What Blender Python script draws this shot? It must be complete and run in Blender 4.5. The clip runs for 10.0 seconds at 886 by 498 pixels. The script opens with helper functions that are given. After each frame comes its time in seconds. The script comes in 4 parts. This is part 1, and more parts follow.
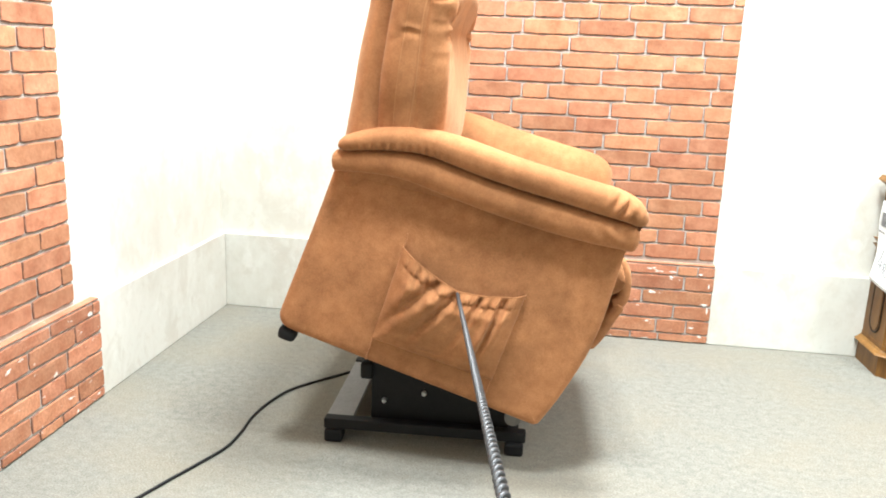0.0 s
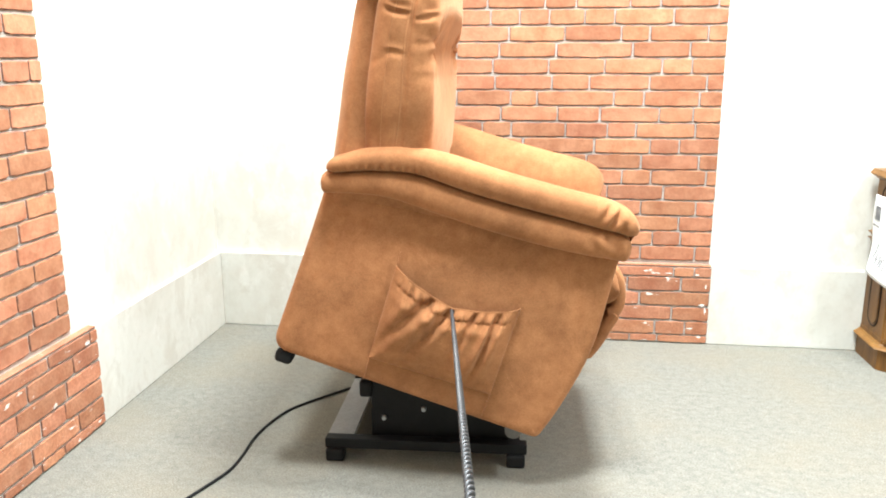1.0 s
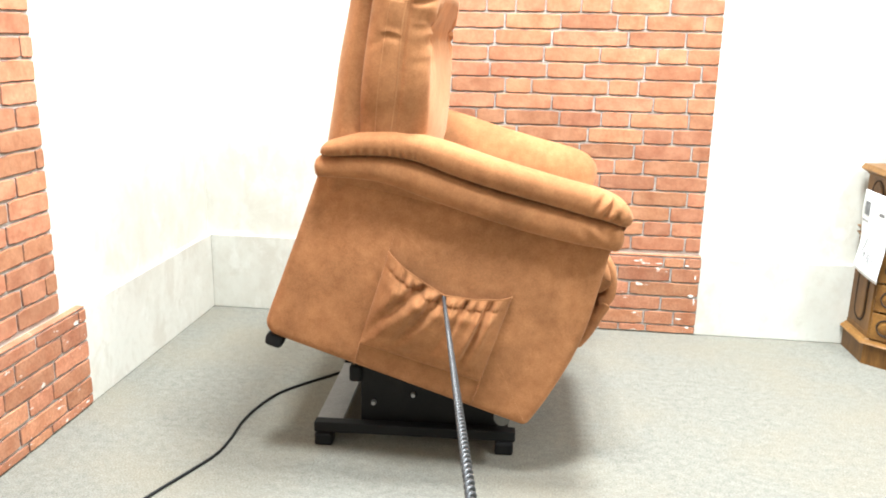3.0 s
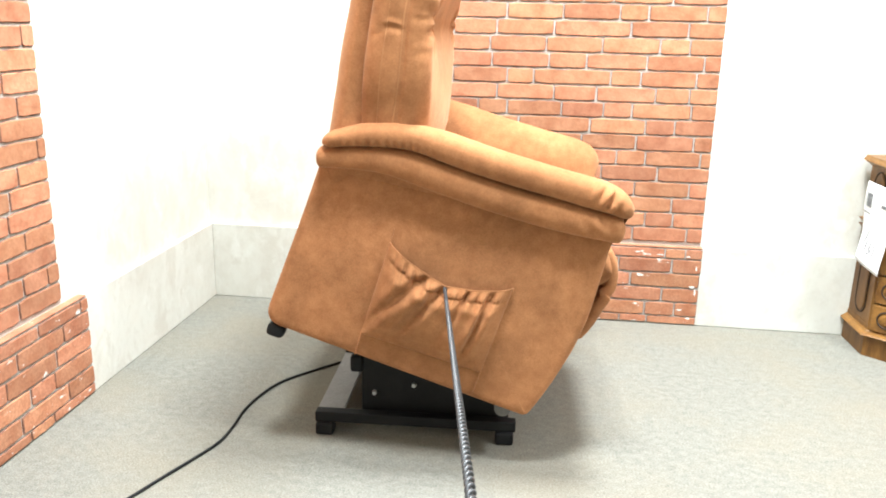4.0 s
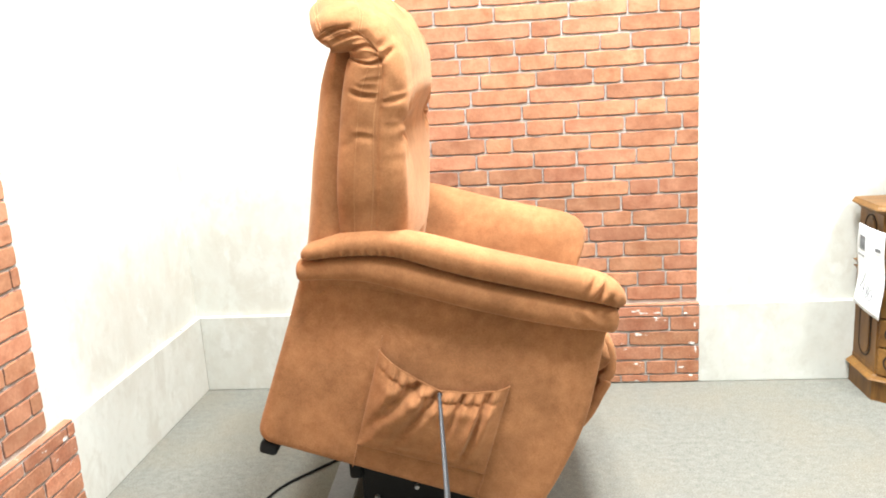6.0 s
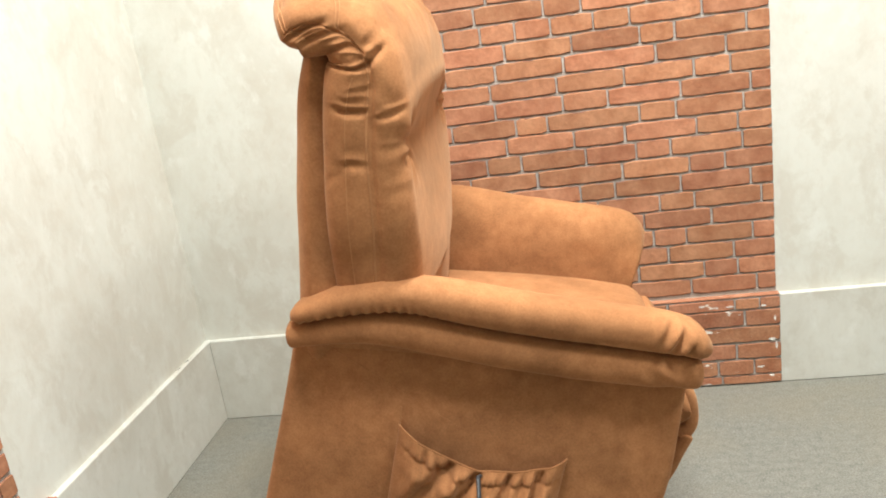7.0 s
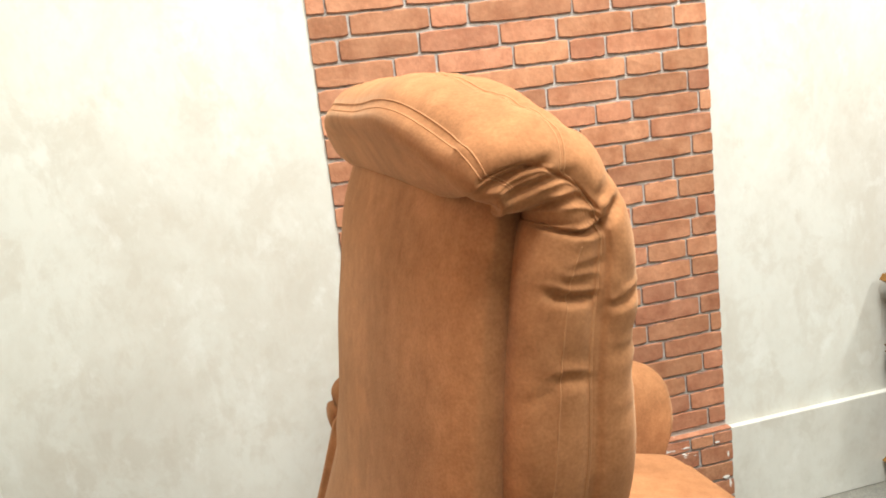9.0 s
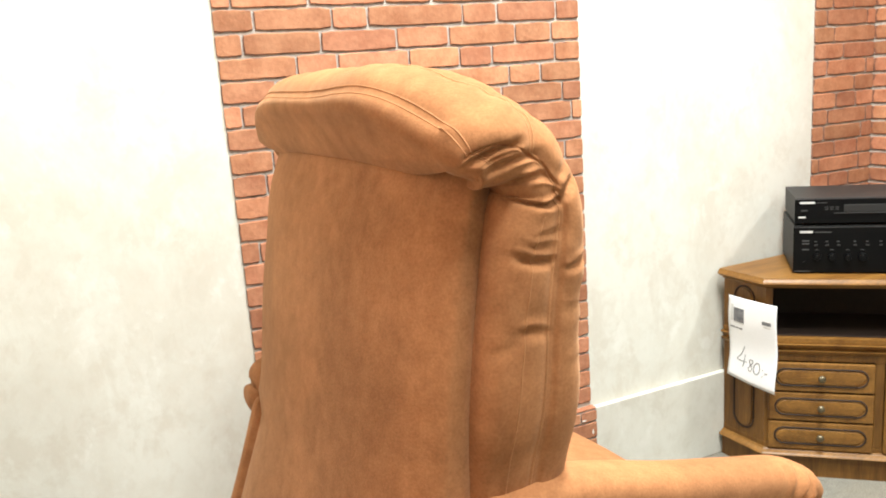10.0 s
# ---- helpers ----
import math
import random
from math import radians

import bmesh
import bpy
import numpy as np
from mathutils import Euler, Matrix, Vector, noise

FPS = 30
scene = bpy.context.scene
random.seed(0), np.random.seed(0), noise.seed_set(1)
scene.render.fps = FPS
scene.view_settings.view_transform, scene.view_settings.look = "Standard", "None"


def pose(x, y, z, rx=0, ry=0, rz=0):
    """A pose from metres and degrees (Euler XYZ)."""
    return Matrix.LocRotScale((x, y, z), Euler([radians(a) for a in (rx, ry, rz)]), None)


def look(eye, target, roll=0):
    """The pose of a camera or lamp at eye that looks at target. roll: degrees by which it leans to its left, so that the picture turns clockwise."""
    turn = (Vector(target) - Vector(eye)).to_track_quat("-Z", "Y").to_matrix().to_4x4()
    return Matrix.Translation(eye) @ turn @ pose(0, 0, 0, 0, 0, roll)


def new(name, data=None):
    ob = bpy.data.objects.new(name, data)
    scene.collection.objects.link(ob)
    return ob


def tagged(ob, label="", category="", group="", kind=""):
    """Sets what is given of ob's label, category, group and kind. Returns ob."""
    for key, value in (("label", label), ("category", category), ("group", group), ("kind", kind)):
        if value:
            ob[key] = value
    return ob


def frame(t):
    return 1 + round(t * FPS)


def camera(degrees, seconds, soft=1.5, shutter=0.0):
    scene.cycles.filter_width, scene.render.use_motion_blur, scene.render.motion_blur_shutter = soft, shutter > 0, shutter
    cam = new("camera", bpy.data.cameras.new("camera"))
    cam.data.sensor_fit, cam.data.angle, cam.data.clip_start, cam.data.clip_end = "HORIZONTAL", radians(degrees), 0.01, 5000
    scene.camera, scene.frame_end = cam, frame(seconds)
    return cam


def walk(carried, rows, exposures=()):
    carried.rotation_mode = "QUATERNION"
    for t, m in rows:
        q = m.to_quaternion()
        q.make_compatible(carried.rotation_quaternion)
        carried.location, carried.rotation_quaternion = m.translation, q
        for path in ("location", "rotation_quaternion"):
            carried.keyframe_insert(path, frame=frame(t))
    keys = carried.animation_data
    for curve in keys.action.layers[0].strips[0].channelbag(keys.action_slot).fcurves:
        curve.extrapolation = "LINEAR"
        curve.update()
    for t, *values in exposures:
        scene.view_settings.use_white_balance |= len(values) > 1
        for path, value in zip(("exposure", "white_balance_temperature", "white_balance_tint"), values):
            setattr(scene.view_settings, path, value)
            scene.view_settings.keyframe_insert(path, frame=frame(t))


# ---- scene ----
cam = camera(58.1, 10.0, soft=1.9)
PATH = [
    (0, (0.282, 0.422, 1.085), (0.03, 2.35, 0.616), 2.3),
    (0.5, (0.298, 0.431, 1.118), (0.033, 2.356, 0.644), 0.7),
    (1, (0.301, 0.433, 1.126), (0.047, 2.361, 0.658), -0.1),
    (1.5, (0.302, 0.435, 1.134), (0.064, 2.366, 0.668), -0.2),
    (2, (0.296, 0.436, 1.131), (0.068, 2.366, 0.657), 0.2),
    (2.5, (0.29, 0.434, 1.125), (0.066, 2.361, 0.638), 0.8),
    (4, (0.29, 0.435, 1.135), (0.064, 2.35, 0.604), 1.4),
    (4.5, (0.284, 0.434, 1.132), (0.057, 2.347, 0.594), 1.2),
    (5, (0.283, 0.44, 1.144), (0.058, 2.353, 0.605), 0.7),
    (5.5, (0.287, 0.465, 1.196), (0.076, 2.4, 0.737), -2.9),
    (6, (0.302, 0.528, 1.278), (0.088, 2.467, 0.833), -3.5),
    (6.2, (0.319, 0.578, 1.311), (0.088, 2.502, 0.814), -5.4),
    (7.3, (0.258, 1.122, 1.377), (-0.063, 3.014, 0.813), -8.6),
    (7.5, (0.184, 1.182, 1.395), (-0.068, 3.084, 0.83), -9.1),
    (8, (-0.044, 1.307, 1.431), (0.019, 3.239, 0.918), -6.9),
    (8.5, (-0.237, 1.444, 1.414), (-0.063, 3.374, 0.922), -8.4),
    (9, (-0.354, 1.52, 1.464), (0.076, 3.431, 1.061), -6.8),
    (9.5, (-0.475, 1.488, 1.472), (0.176, 3.323, 1.015), -8.0),
    (10, (-0.551, 1.467, 1.454), (0.268, 3.244, 1.038), -4.1),
]
EXPOSURES = [(0.0, 0.96, 5950, 9), (4.0, 1.02, 5900, 9), (5.0, 1.02, 5900, 9), (6.2, 0.72, 6050, 10), (7.3, -0.02, 6400, 9), (8.5, -0.02, 6400, 9), (9.2, 0.12, 6350, 10), (10.0, 0.32, 6400, 10)]      # seconds, stops, kelvin, tint
walk(cam, [(t, look(eye, target, roll)) for t, eye, target, roll in PATH], EXPOSURES)

# ---- light: flat ceiling luminaires of the showroom, unseen, with an added front fill ----
world = bpy.data.worlds.new("world")
scene.world = world
world.use_nodes = True
world.node_tree.nodes["Background"].inputs[0].default_value = (0.9, 0.95, 1.0, 1)
world.node_tree.nodes["Background"].inputs[1].default_value = 0.3

XL, XR, YB, YF, CEIL = -1.09, 2.31, 3.60, -5.00, 4.10
XE, YR = 5.20, 2.50                                  # the showroom goes on past the end of the right wall
# the fourth is a weak front fill, added behind the camera
LAMPS = [(0.76, 2.42, 172, 0.60, 0.60), (0.14, 1.42, 100, 0.60, 0.60), (3.00, 0.90, 110, 0.60, 0.60), (0.70, -1.40, 4, 1.20, 0.60)]      # place, power, size
for lx, ly, watt, wide, deep in LAMPS:
    lamp = new("ceiling_light_source", bpy.data.lights.new("ceiling_light_source", "AREA"))
    lamp.data.shape, lamp.data.size, lamp.data.size_y = "RECTANGLE", wide - 0.06, deep - 0.06
    lamp.data.energy, lamp.data.color = watt, (0.975, 1.0, 0.965)
    lamp.location = (lx, ly, CEIL - 0.075)


# ---- materials ----
def material(name, base, rough=0.8, metal=0.0, tint=None, scale=6.0, amount=0.5, grain=120.0, grain_amount=0.25, bump=0.2,
             stretch=(1, 1, 1), sheen=0.0, per_object=0.0, spec=0.5, detail=5.0, coat=0.0, flecks=0.0, nap=0.0, placed=False, patch=None):
    """A surface whose colour drifts from base to tint in large patches and in fine grain, with relief."""
    m = bpy.data.materials.new(name)
    m.use_nodes = True
    n, l = m.node_tree.nodes, m.node_tree.links
    b = n["Principled BSDF"]
    b.inputs["Roughness"].default_value, b.inputs["Metallic"].default_value = rough, metal
    b.inputs["Specular IOR Level"].default_value = spec
    b.inputs["Coat Weight"].default_value = coat
    if sheen:
        b.inputs["Sheen Weight"].default_value, b.inputs["Sheen Roughness"].default_value = sheen, 0.42
        b.inputs["Sheen Tint"].default_value = (1.0, 0.70, 0.44, 1)
    tc, mp = n.new("ShaderNodeTexCoord"), n.new("ShaderNodeMapping")
    mp.inputs["Scale"].default_value = stretch
    if placed:                                          # pieces that share a mesh: the pattern runs on from piece to piece
        l.new(n.new("ShaderNodeNewGeometry").outputs["Position"], mp.inputs["Vector"])
    else:
        l.new(tc.outputs["Object"], mp.inputs["Vector"])
    big, fine = n.new("ShaderNodeTexNoise"), n.new("ShaderNodeTexNoise")
    big.inputs["Scale"].default_value, big.inputs["Detail"].default_value, big.inputs["Roughness"].default_value = scale, detail, 0.6
    fine.inputs["Scale"].default_value, fine.inputs["Detail"].default_value = grain, 3.0
    for tex in (big, fine):
        l.new(mp.outputs["Vector"], tex.inputs["Vector"])
    tint = tint or tuple(0.6 * c for c in base)
    ramp = n.new("ShaderNodeMapRange")
    ramp.inputs["From Min"].default_value, ramp.inputs["From Max"].default_value = 0.35, 0.68
    ramp.inputs["To Max"].default_value = amount
    l.new(big.outputs["Fac"], ramp.inputs["Value"])
    mix = n.new("ShaderNodeMix")
    mix.data_type = "RGBA"
    mix.inputs[6].default_value, mix.inputs[7].default_value = (*base, 1), (*tint, 1)
    l.new(ramp.outputs["Result"], mix.inputs[0])
    hsv = n.new("ShaderNodeHueSaturation")
    l.new(mix.outputs[2], hsv.inputs["Color"])
    if patch:                                           # old stains, as broad as a foot or more
        tone, size, strength = patch
        stain, edge, soil = n.new("ShaderNodeTexNoise"), n.new("ShaderNodeMapRange"), n.new("ShaderNodeMix")
        stain.inputs["Scale"].default_value, stain.inputs["Detail"].default_value, stain.inputs["Roughness"].default_value = size, 7.0, 0.62
        edge.inputs["From Min"].default_value, edge.inputs["From Max"].default_value, edge.inputs["To Max"].default_value = 0.42, 0.62, strength
        soil.data_type = "RGBA"
        soil.inputs[7].default_value = (*tone, 1)
        l.new(mp.outputs["Vector"], stain.inputs["Vector"])
        l.new(stain.outputs["Fac"], edge.inputs["Value"])
        l.new(edge.outputs["Result"], soil.inputs[0])
        l.new(mix.outputs[2], soil.inputs[6])
        l.new(soil.outputs[2], hsv.inputs["Color"])
    val = n.new("ShaderNodeMapRange")
    val.inputs["From Min"].default_value, val.inputs["From Max"].default_value = 0.3, 0.7
    val.inputs["To Min"].default_value, val.inputs["To Max"].default_value = 1 - grain_amount, 1 + grain_amount
    l.new(fine.outputs["Fac"], val.inputs["Value"])
    source = val.outputs["Result"]
    if nap:                                             # pile brushed this way and that, in strokes as long as an arm
        brush, lie, both = n.new("ShaderNodeTexNoise"), n.new("ShaderNodeMapRange"), n.new("ShaderNodeMath")
        brush.inputs["Scale"].default_value, brush.inputs["Detail"].default_value, brush.inputs["Distortion"].default_value = 4.5, 3.0, 0.8
        lie.inputs["From Min"].default_value, lie.inputs["From Max"].default_value = 0.42, 0.58
        lie.inputs["To Min"].default_value, lie.inputs["To Max"].default_value = 1 - nap, 1 + nap
        both.operation = "MULTIPLY"
        l.new(mp.outputs["Vector"], brush.inputs["Vector"])
        l.new(brush.outputs["Fac"], lie.inputs["Value"])
        l.new(lie.outputs["Result"], both.inputs[0])
        l.new(source, both.inputs[1])
        source = both.outputs[0]
    if per_object:
        info = n.new("ShaderNodeObjectInfo")
        shift = n.new("ShaderNodeMapRange")
        shift.inputs["To Min"].default_value, shift.inputs["To Max"].default_value = 1 - per_object, 1 + per_object
        l.new(info.outputs["Random"], shift.inputs["Value"])
        times = n.new("ShaderNodeMath")
        times.operation = "MULTIPLY"
        l.new(source, times.inputs[0])
        l.new(shift.outputs["Result"], times.inputs[1])
        source = times.outputs[0]
        hue = n.new("ShaderNodeMapRange")
        hue.inputs["To Min"].default_value, hue.inputs["To Max"].default_value = 0.498, 0.506
        spin = n.new("ShaderNodeMath")
        spin.operation = "FRACT"
        seven = n.new("ShaderNodeMath")
        seven.operation = "MULTIPLY"
        seven.inputs[1].default_value = 7.31
        l.new(info.outputs["Random"], seven.inputs[0])
        l.new(seven.outputs[0], spin.inputs[0])
        l.new(spin.outputs[0], hue.inputs["Value"])
        l.new(hue.outputs["Result"], hsv.inputs["Hue"])
    l.new(source, hsv.inputs["Value"])
    colour = hsv.outputs["Color"]
    if flecks:                                          # scuffs that show the white plaster below
        scuff, cut, over = n.new("ShaderNodeTexNoise"), n.new("ShaderNodeMapRange"), n.new("ShaderNodeMix")
        stretch_m = n.new("ShaderNodeMapping")
        stretch_m.inputs["Scale"].default_value = (1, 1, 2.2)
        l.new(mp.outputs["Vector"], stretch_m.inputs["Vector"])
        l.new(stretch_m.outputs["Vector"], scuff.inputs["Vector"])
        scuff.inputs["Scale"].default_value, scuff.inputs["Detail"].default_value, scuff.inputs["Roughness"].default_value = 15, 7, 0.66
        cut.inputs["From Min"].default_value, cut.inputs["From Max"].default_value = flecks, flecks + 0.03
        l.new(scuff.outputs["Fac"], cut.inputs["Value"])
        over.data_type = "RGBA"
        over.inputs[7].default_value = (0.74, 0.70, 0.63, 1)
        l.new(cut.outputs["Result"], over.inputs[0])
        l.new(colour, over.inputs[6])
        colour = over.outputs[2]
    l.new(colour, b.inputs["Base Color"])
    if bump:
        bp = n.new("ShaderNodeBump")
        bp.inputs["Strength"].default_value, bp.inputs["Distance"].default_value = bump, 0.004
        l.new(fine.outputs["Fac"], bp.inputs["Height"])
        l.new(bp.outputs["Normal"], b.inputs["Normal"])
    return m


def plaster(name, base, stain, pale):
    """Trowelled plaster on wallpaper: beige stains and pale scrapes with crisp, lacy edges."""
    m = bpy.data.materials.new(name)
    m.use_nodes = True
    n, l = m.node_tree.nodes, m.node_tree.links
    b = n["Principled BSDF"]
    b.inputs["Roughness"].default_value, b.inputs["Specular IOR Level"].default_value = 0.85, 0.25
    place, mp = n.new("ShaderNodeNewGeometry"), n.new("ShaderNodeMapping")
    mp.inputs["Scale"].default_value = (1, 1, 0.72)
    l.new(place.outputs["Position"], mp.inputs["Vector"])
    colour = None
    for scale, rough, warp, low, high, amount, tone, shift in ((3.2, 0.70, 0.3, 0.42, 0.66, 0.70, stain, 0.0), (8.5, 0.68, 0.4, 0.52, 0.61, 0.50, stain, 3.7), (10.0, 0.70, 0.3, 0.56, 0.66, 0.55, pale, 9.1), (30.0, 0.66, 0.2, 0.50, 0.68, 0.30, stain, 5.3)):
        move, tex, cut, mix = n.new("ShaderNodeVectorMath"), n.new("ShaderNodeTexNoise"), n.new("ShaderNodeMapRange"), n.new("ShaderNodeMix")
        move.inputs[1].default_value = (shift, shift * 0.7, shift * 1.3)
        tex.inputs["Scale"].default_value, tex.inputs["Detail"].default_value = scale, 9.0
        tex.inputs["Roughness"].default_value, tex.inputs["Distortion"].default_value = rough, warp
        cut.inputs["From Min"].default_value, cut.inputs["From Max"].default_value, cut.inputs["To Max"].default_value = low, high, amount
        mix.data_type = "RGBA"
        mix.inputs[6].default_value, mix.inputs[7].default_value = (*base, 1), (*tone, 1)
        l.new(mp.outputs["Vector"], move.inputs[0])
        l.new(move.outputs[0], tex.inputs["Vector"])
        l.new(tex.outputs["Fac"], cut.inputs["Value"])
        l.new(cut.outputs["Result"], mix.inputs[0])
        if colour:
            l.new(colour, mix.inputs[6])
        colour = mix.outputs[2]
    l.new(colour, b.inputs["Base Color"])
    fine, bp = n.new("ShaderNodeTexNoise"), n.new("ShaderNodeBump")
    fine.inputs["Scale"].default_value, fine.inputs["Detail"].default_value = 34, 6
    bp.inputs["Strength"].default_value, bp.inputs["Distance"].default_value = 0.14, 0.004
    l.new(place.outputs["Position"], fine.inputs["Vector"])
    l.new(fine.outputs["Fac"], bp.inputs["Height"])
    l.new(bp.outputs["Normal"], b.inputs["Normal"])
    return m


SUEDE = material("tan_suede", (0.362, 0.163, 0.070), 0.95, tint=(0.240, 0.102, 0.041), scale=34, amount=0.62, nap=0.11, grain=240, grain_amount=0.11, bump=0.12, sheen=0.22, spec=0.10, detail=10)
STITCH = material("stitch_thread", (0.43, 0.205, 0.090), 0.9, scale=30, amount=0.3, grain=600, grain_amount=0.1, spec=0.2)
PLASTER = plaster("cream_plaster_paper", (0.635, 0.630, 0.568), (0.535, 0.498, 0.424), (0.690, 0.690, 0.640))
SKIRT = plaster("skirting_paper", (0.600, 0.590, 0.530), (0.480, 0.448, 0.380), (0.660, 0.655, 0.605))
BRICK = material("red_brick_print", (0.442, 0.205, 0.116), 0.8, tint=(0.266, 0.095, 0.047), scale=16, amount=0.75, grain=90, grain_amount=0.09, bump=0.35, per_object=0.20, spec=0.2, detail=9, flecks=0.73, placed=True)
BRICKWORN = material("scuffed_brick_print", (0.442, 0.205, 0.118), 0.8, tint=(0.29, 0.100, 0.048), scale=16, amount=0.75, grain=110, grain_amount=0.16, bump=0.35, per_object=0.18, spec=0.2, detail=9, flecks=0.625, placed=True)
BRICKEDGE = material("dark_brick_edge", (0.15, 0.075, 0.05), 0.85, tint=(0.30, 0.14, 0.09), scale=40, amount=0.9, grain=200, grain_amount=0.2, bump=0.2, spec=0.2, placed=True)
MORTAR = material("grey_mortar", (0.485, 0.445, 0.40), 0.9, tint=(0.20, 0.16, 0.13), scale=24, amount=0.6, grain=160, grain_amount=0.2, bump=0.4, spec=0.2)
BOARD = material("grey_brown_low_bounce_paint", (0.22, 0.19, 0.16), 0.85, scale=3, amount=0.3, grain=60, grain_amount=0.05, bump=0.05)
CARPET = material("grey_felt_carpet", (0.218, 0.211, 0.180), 0.97, tint=(0.142, 0.138, 0.119), scale=46, amount=0.70, grain=230, grain_amount=0.26, bump=0.5, spec=0.05, detail=9, stretch=(0.8, 1.1, 1), patch=((0.212, 0.190, 0.146), 2.3, 0.60))
CEILING = material("white_ceiling_paint", (0.66, 0.66, 0.63), 0.9, scale=4, amount=0.15, grain=90, grain_amount=0.03, bump=0.08)
BLACK = material("black_steel", (0.006, 0.006, 0.0065), 0.62, 0.0, spec=0.25, tint=(0.013, 0.0125, 0.012), scale=18, amount=0.6, grain=240, grain_amount=0.2, bump=0.08)
RUBBER = material("black_plastic", (0.008, 0.008, 0.0085), 0.65, spec=0.25, scale=20, amount=0.4, grain=300, grain_amount=0.15, bump=0.05)
GREYMETAL = material("grey_sheet_metal", (0.42, 0.42, 0.41), 0.45, 0.6, scale=14, amount=0.4, grain=140, grain_amount=0.12, bump=0.06)
GREYPAINT = material("grey_paint", (0.27, 0.27, 0.265), 0.5, scale=14, amount=0.4, grain=140, grain_amount=0.1, bump=0.05)
GREYPLASTIC = material("grey_plastic", (0.14, 0.135, 0.125), 0.5, scale=30, amount=0.4, grain=140, grain_amount=0.1, bump=0.05)
CORD = material("grey_cord", (0.030, 0.030, 0.032), 0.40, scale=40, amount=0.4, grain=300, grain_amount=0.2, bump=0.05)
OAK = material("brown_oak", (0.190, 0.090, 0.020), 0.45, tint=(0.070, 0.027, 0.005), scale=7, amount=0.8, grain=55, grain_amount=0.20, bump=0.10, stretch=(3, 3, 0.35), spec=0.35, detail=9)
OAKFLAT = material("brown_oak_top", (0.235, 0.112, 0.024), 0.42, tint=(0.105, 0.042, 0.007), scale=7, amount=0.75, grain=55, grain_amount=0.18, bump=0.08, stretch=(0.4, 3, 3), spec=0.40, detail=9)
# dark oak; on the niche's back and floor it stands for shade
DARKWOOD_AND_SHADE = material("dark_oak_and_niche_shade", (0.022, 0.010, 0.004), 0.75, scale=9, amount=0.6, grain=60, grain_amount=0.2, bump=0.08)
BRASS = material("old_brass", (0.20, 0.17, 0.11), 0.42, 0.85, scale=60, amount=0.5, grain=200, grain_amount=0.2, bump=0.05)
PAPER = material("white_paper", (0.83, 0.84, 0.85), 0.75, tint=(0.76, 0.77, 0.79), scale=9, amount=0.4, grain=200, grain_amount=0.02, bump=0.03)
INK = material("grey_ink", (0.10, 0.10, 0.11), 0.7, scale=60, amount=0.6, tint=(0.28, 0.28, 0.28), grain=300, grain_amount=0.2, bump=0.0)
HIFI = material("black_lacquered_steel", (0.003, 0.003, 0.0033), 0.30, 0.0, spec=0.12, tint=(0.005, 0.005, 0.005), scale=12, amount=0.5, grain=500, grain_amount=0.2, bump=0.06)
HIFITOP = material("matt_black_cover", (0.018, 0.0175, 0.017), 0.55, 0.1, scale=10, amount=0.4, grain=600, grain_amount=0.2, bump=0.08)
SILVER = material("pale_print", (0.62, 0.62, 0.60), 0.5, scale=50, amount=0.3, grain=200, grain_amount=0.05, bump=0.0)
GREYPRINT = material("grey_print", (0.06, 0.06, 0.06), 0.5, scale=50, amount=0.3, grain=200, grain_amount=0.05, bump=0.0)
DIFFUSER = material("lamp_diffuser", (0.85, 0.85, 0.85), 0.6, scale=5, amount=0.05, grain=80, grain_amount=0.02, bump=0.0)
DIFFUSER.node_tree.nodes["Principled BSDF"].inputs["Emission Color"].default_value = (1.0, 0.96, 0.88, 1)
DIFFUSER.node_tree.nodes["Principled BSDF"].inputs["Emission Strength"].default_value = 3.5


# ---- mesh helpers ----
def part(name, bm, mat, parent=None, label="", smooth=True, angle=None):
    bmesh.ops.recalc_face_normals(bm, faces=bm.faces)
    data = bpy.data.meshes.new(name)
    bm.to_mesh(data)
    bm.free()
    data.materials.append(mat)
    if smooth:
        data.polygons.foreach_set("use_smooth", [True] * len(data.polygons))
        if angle:
            data.set_sharp_from_angle(angle=radians(angle))
    ob = new(name, data)
    ob.parent = parent
    return tagged(ob, label)


def empty(name, place, label, category, group=""):
    ob = new(name)
    ob.empty_display_size = 0.1
    ob.location = place
    return tagged(ob, label, category, group)


def settle(ob):
    """Parts are modelled in world metres: shift them under their thing's base point."""
    scene.view_layers[0].update()
    for child in ob.children:
        child.matrix_parent_inverse = ob.matrix_world.inverted()


def box(x0, x1, y0, y1, z0, z1, bevel=0.0, seg=2, bm=None):
    bm = bm or bmesh.new()
    made = bmesh.ops.create_cube(bm, size=1.0, matrix=Matrix.Translation(((x0 + x1) / 2, (y0 + y1) / 2, (z0 + z1) / 2)) @ Matrix.Diagonal((x1 - x0, y1 - y0, z1 - z0, 1)))
    if bevel:
        edges = {e for v in made["verts"] for e in v.link_edges}
        bmesh.ops.bevel(bm, geom=list(edges), offset=bevel, segments=seg, affect="EDGES", profile=0.5)
    return bm


def loft(rings, cap=True, closed=True, bm=None):
    bm = bm or bmesh.new()
    rows = [[bm.verts.new(p) for p in ring] for ring in rings]
    n = len(rows[0])
    for a, b in zip(rows, rows[1:]):
        for i in range(n if closed else n - 1):
            j = (i + 1) % n
            bm.faces.new((a[i], a[j], b[j], b[i]))
    if cap and closed:
        bm.faces.new(rows[0])
        bm.faces.new(rows[-1][::-1])
    return bm


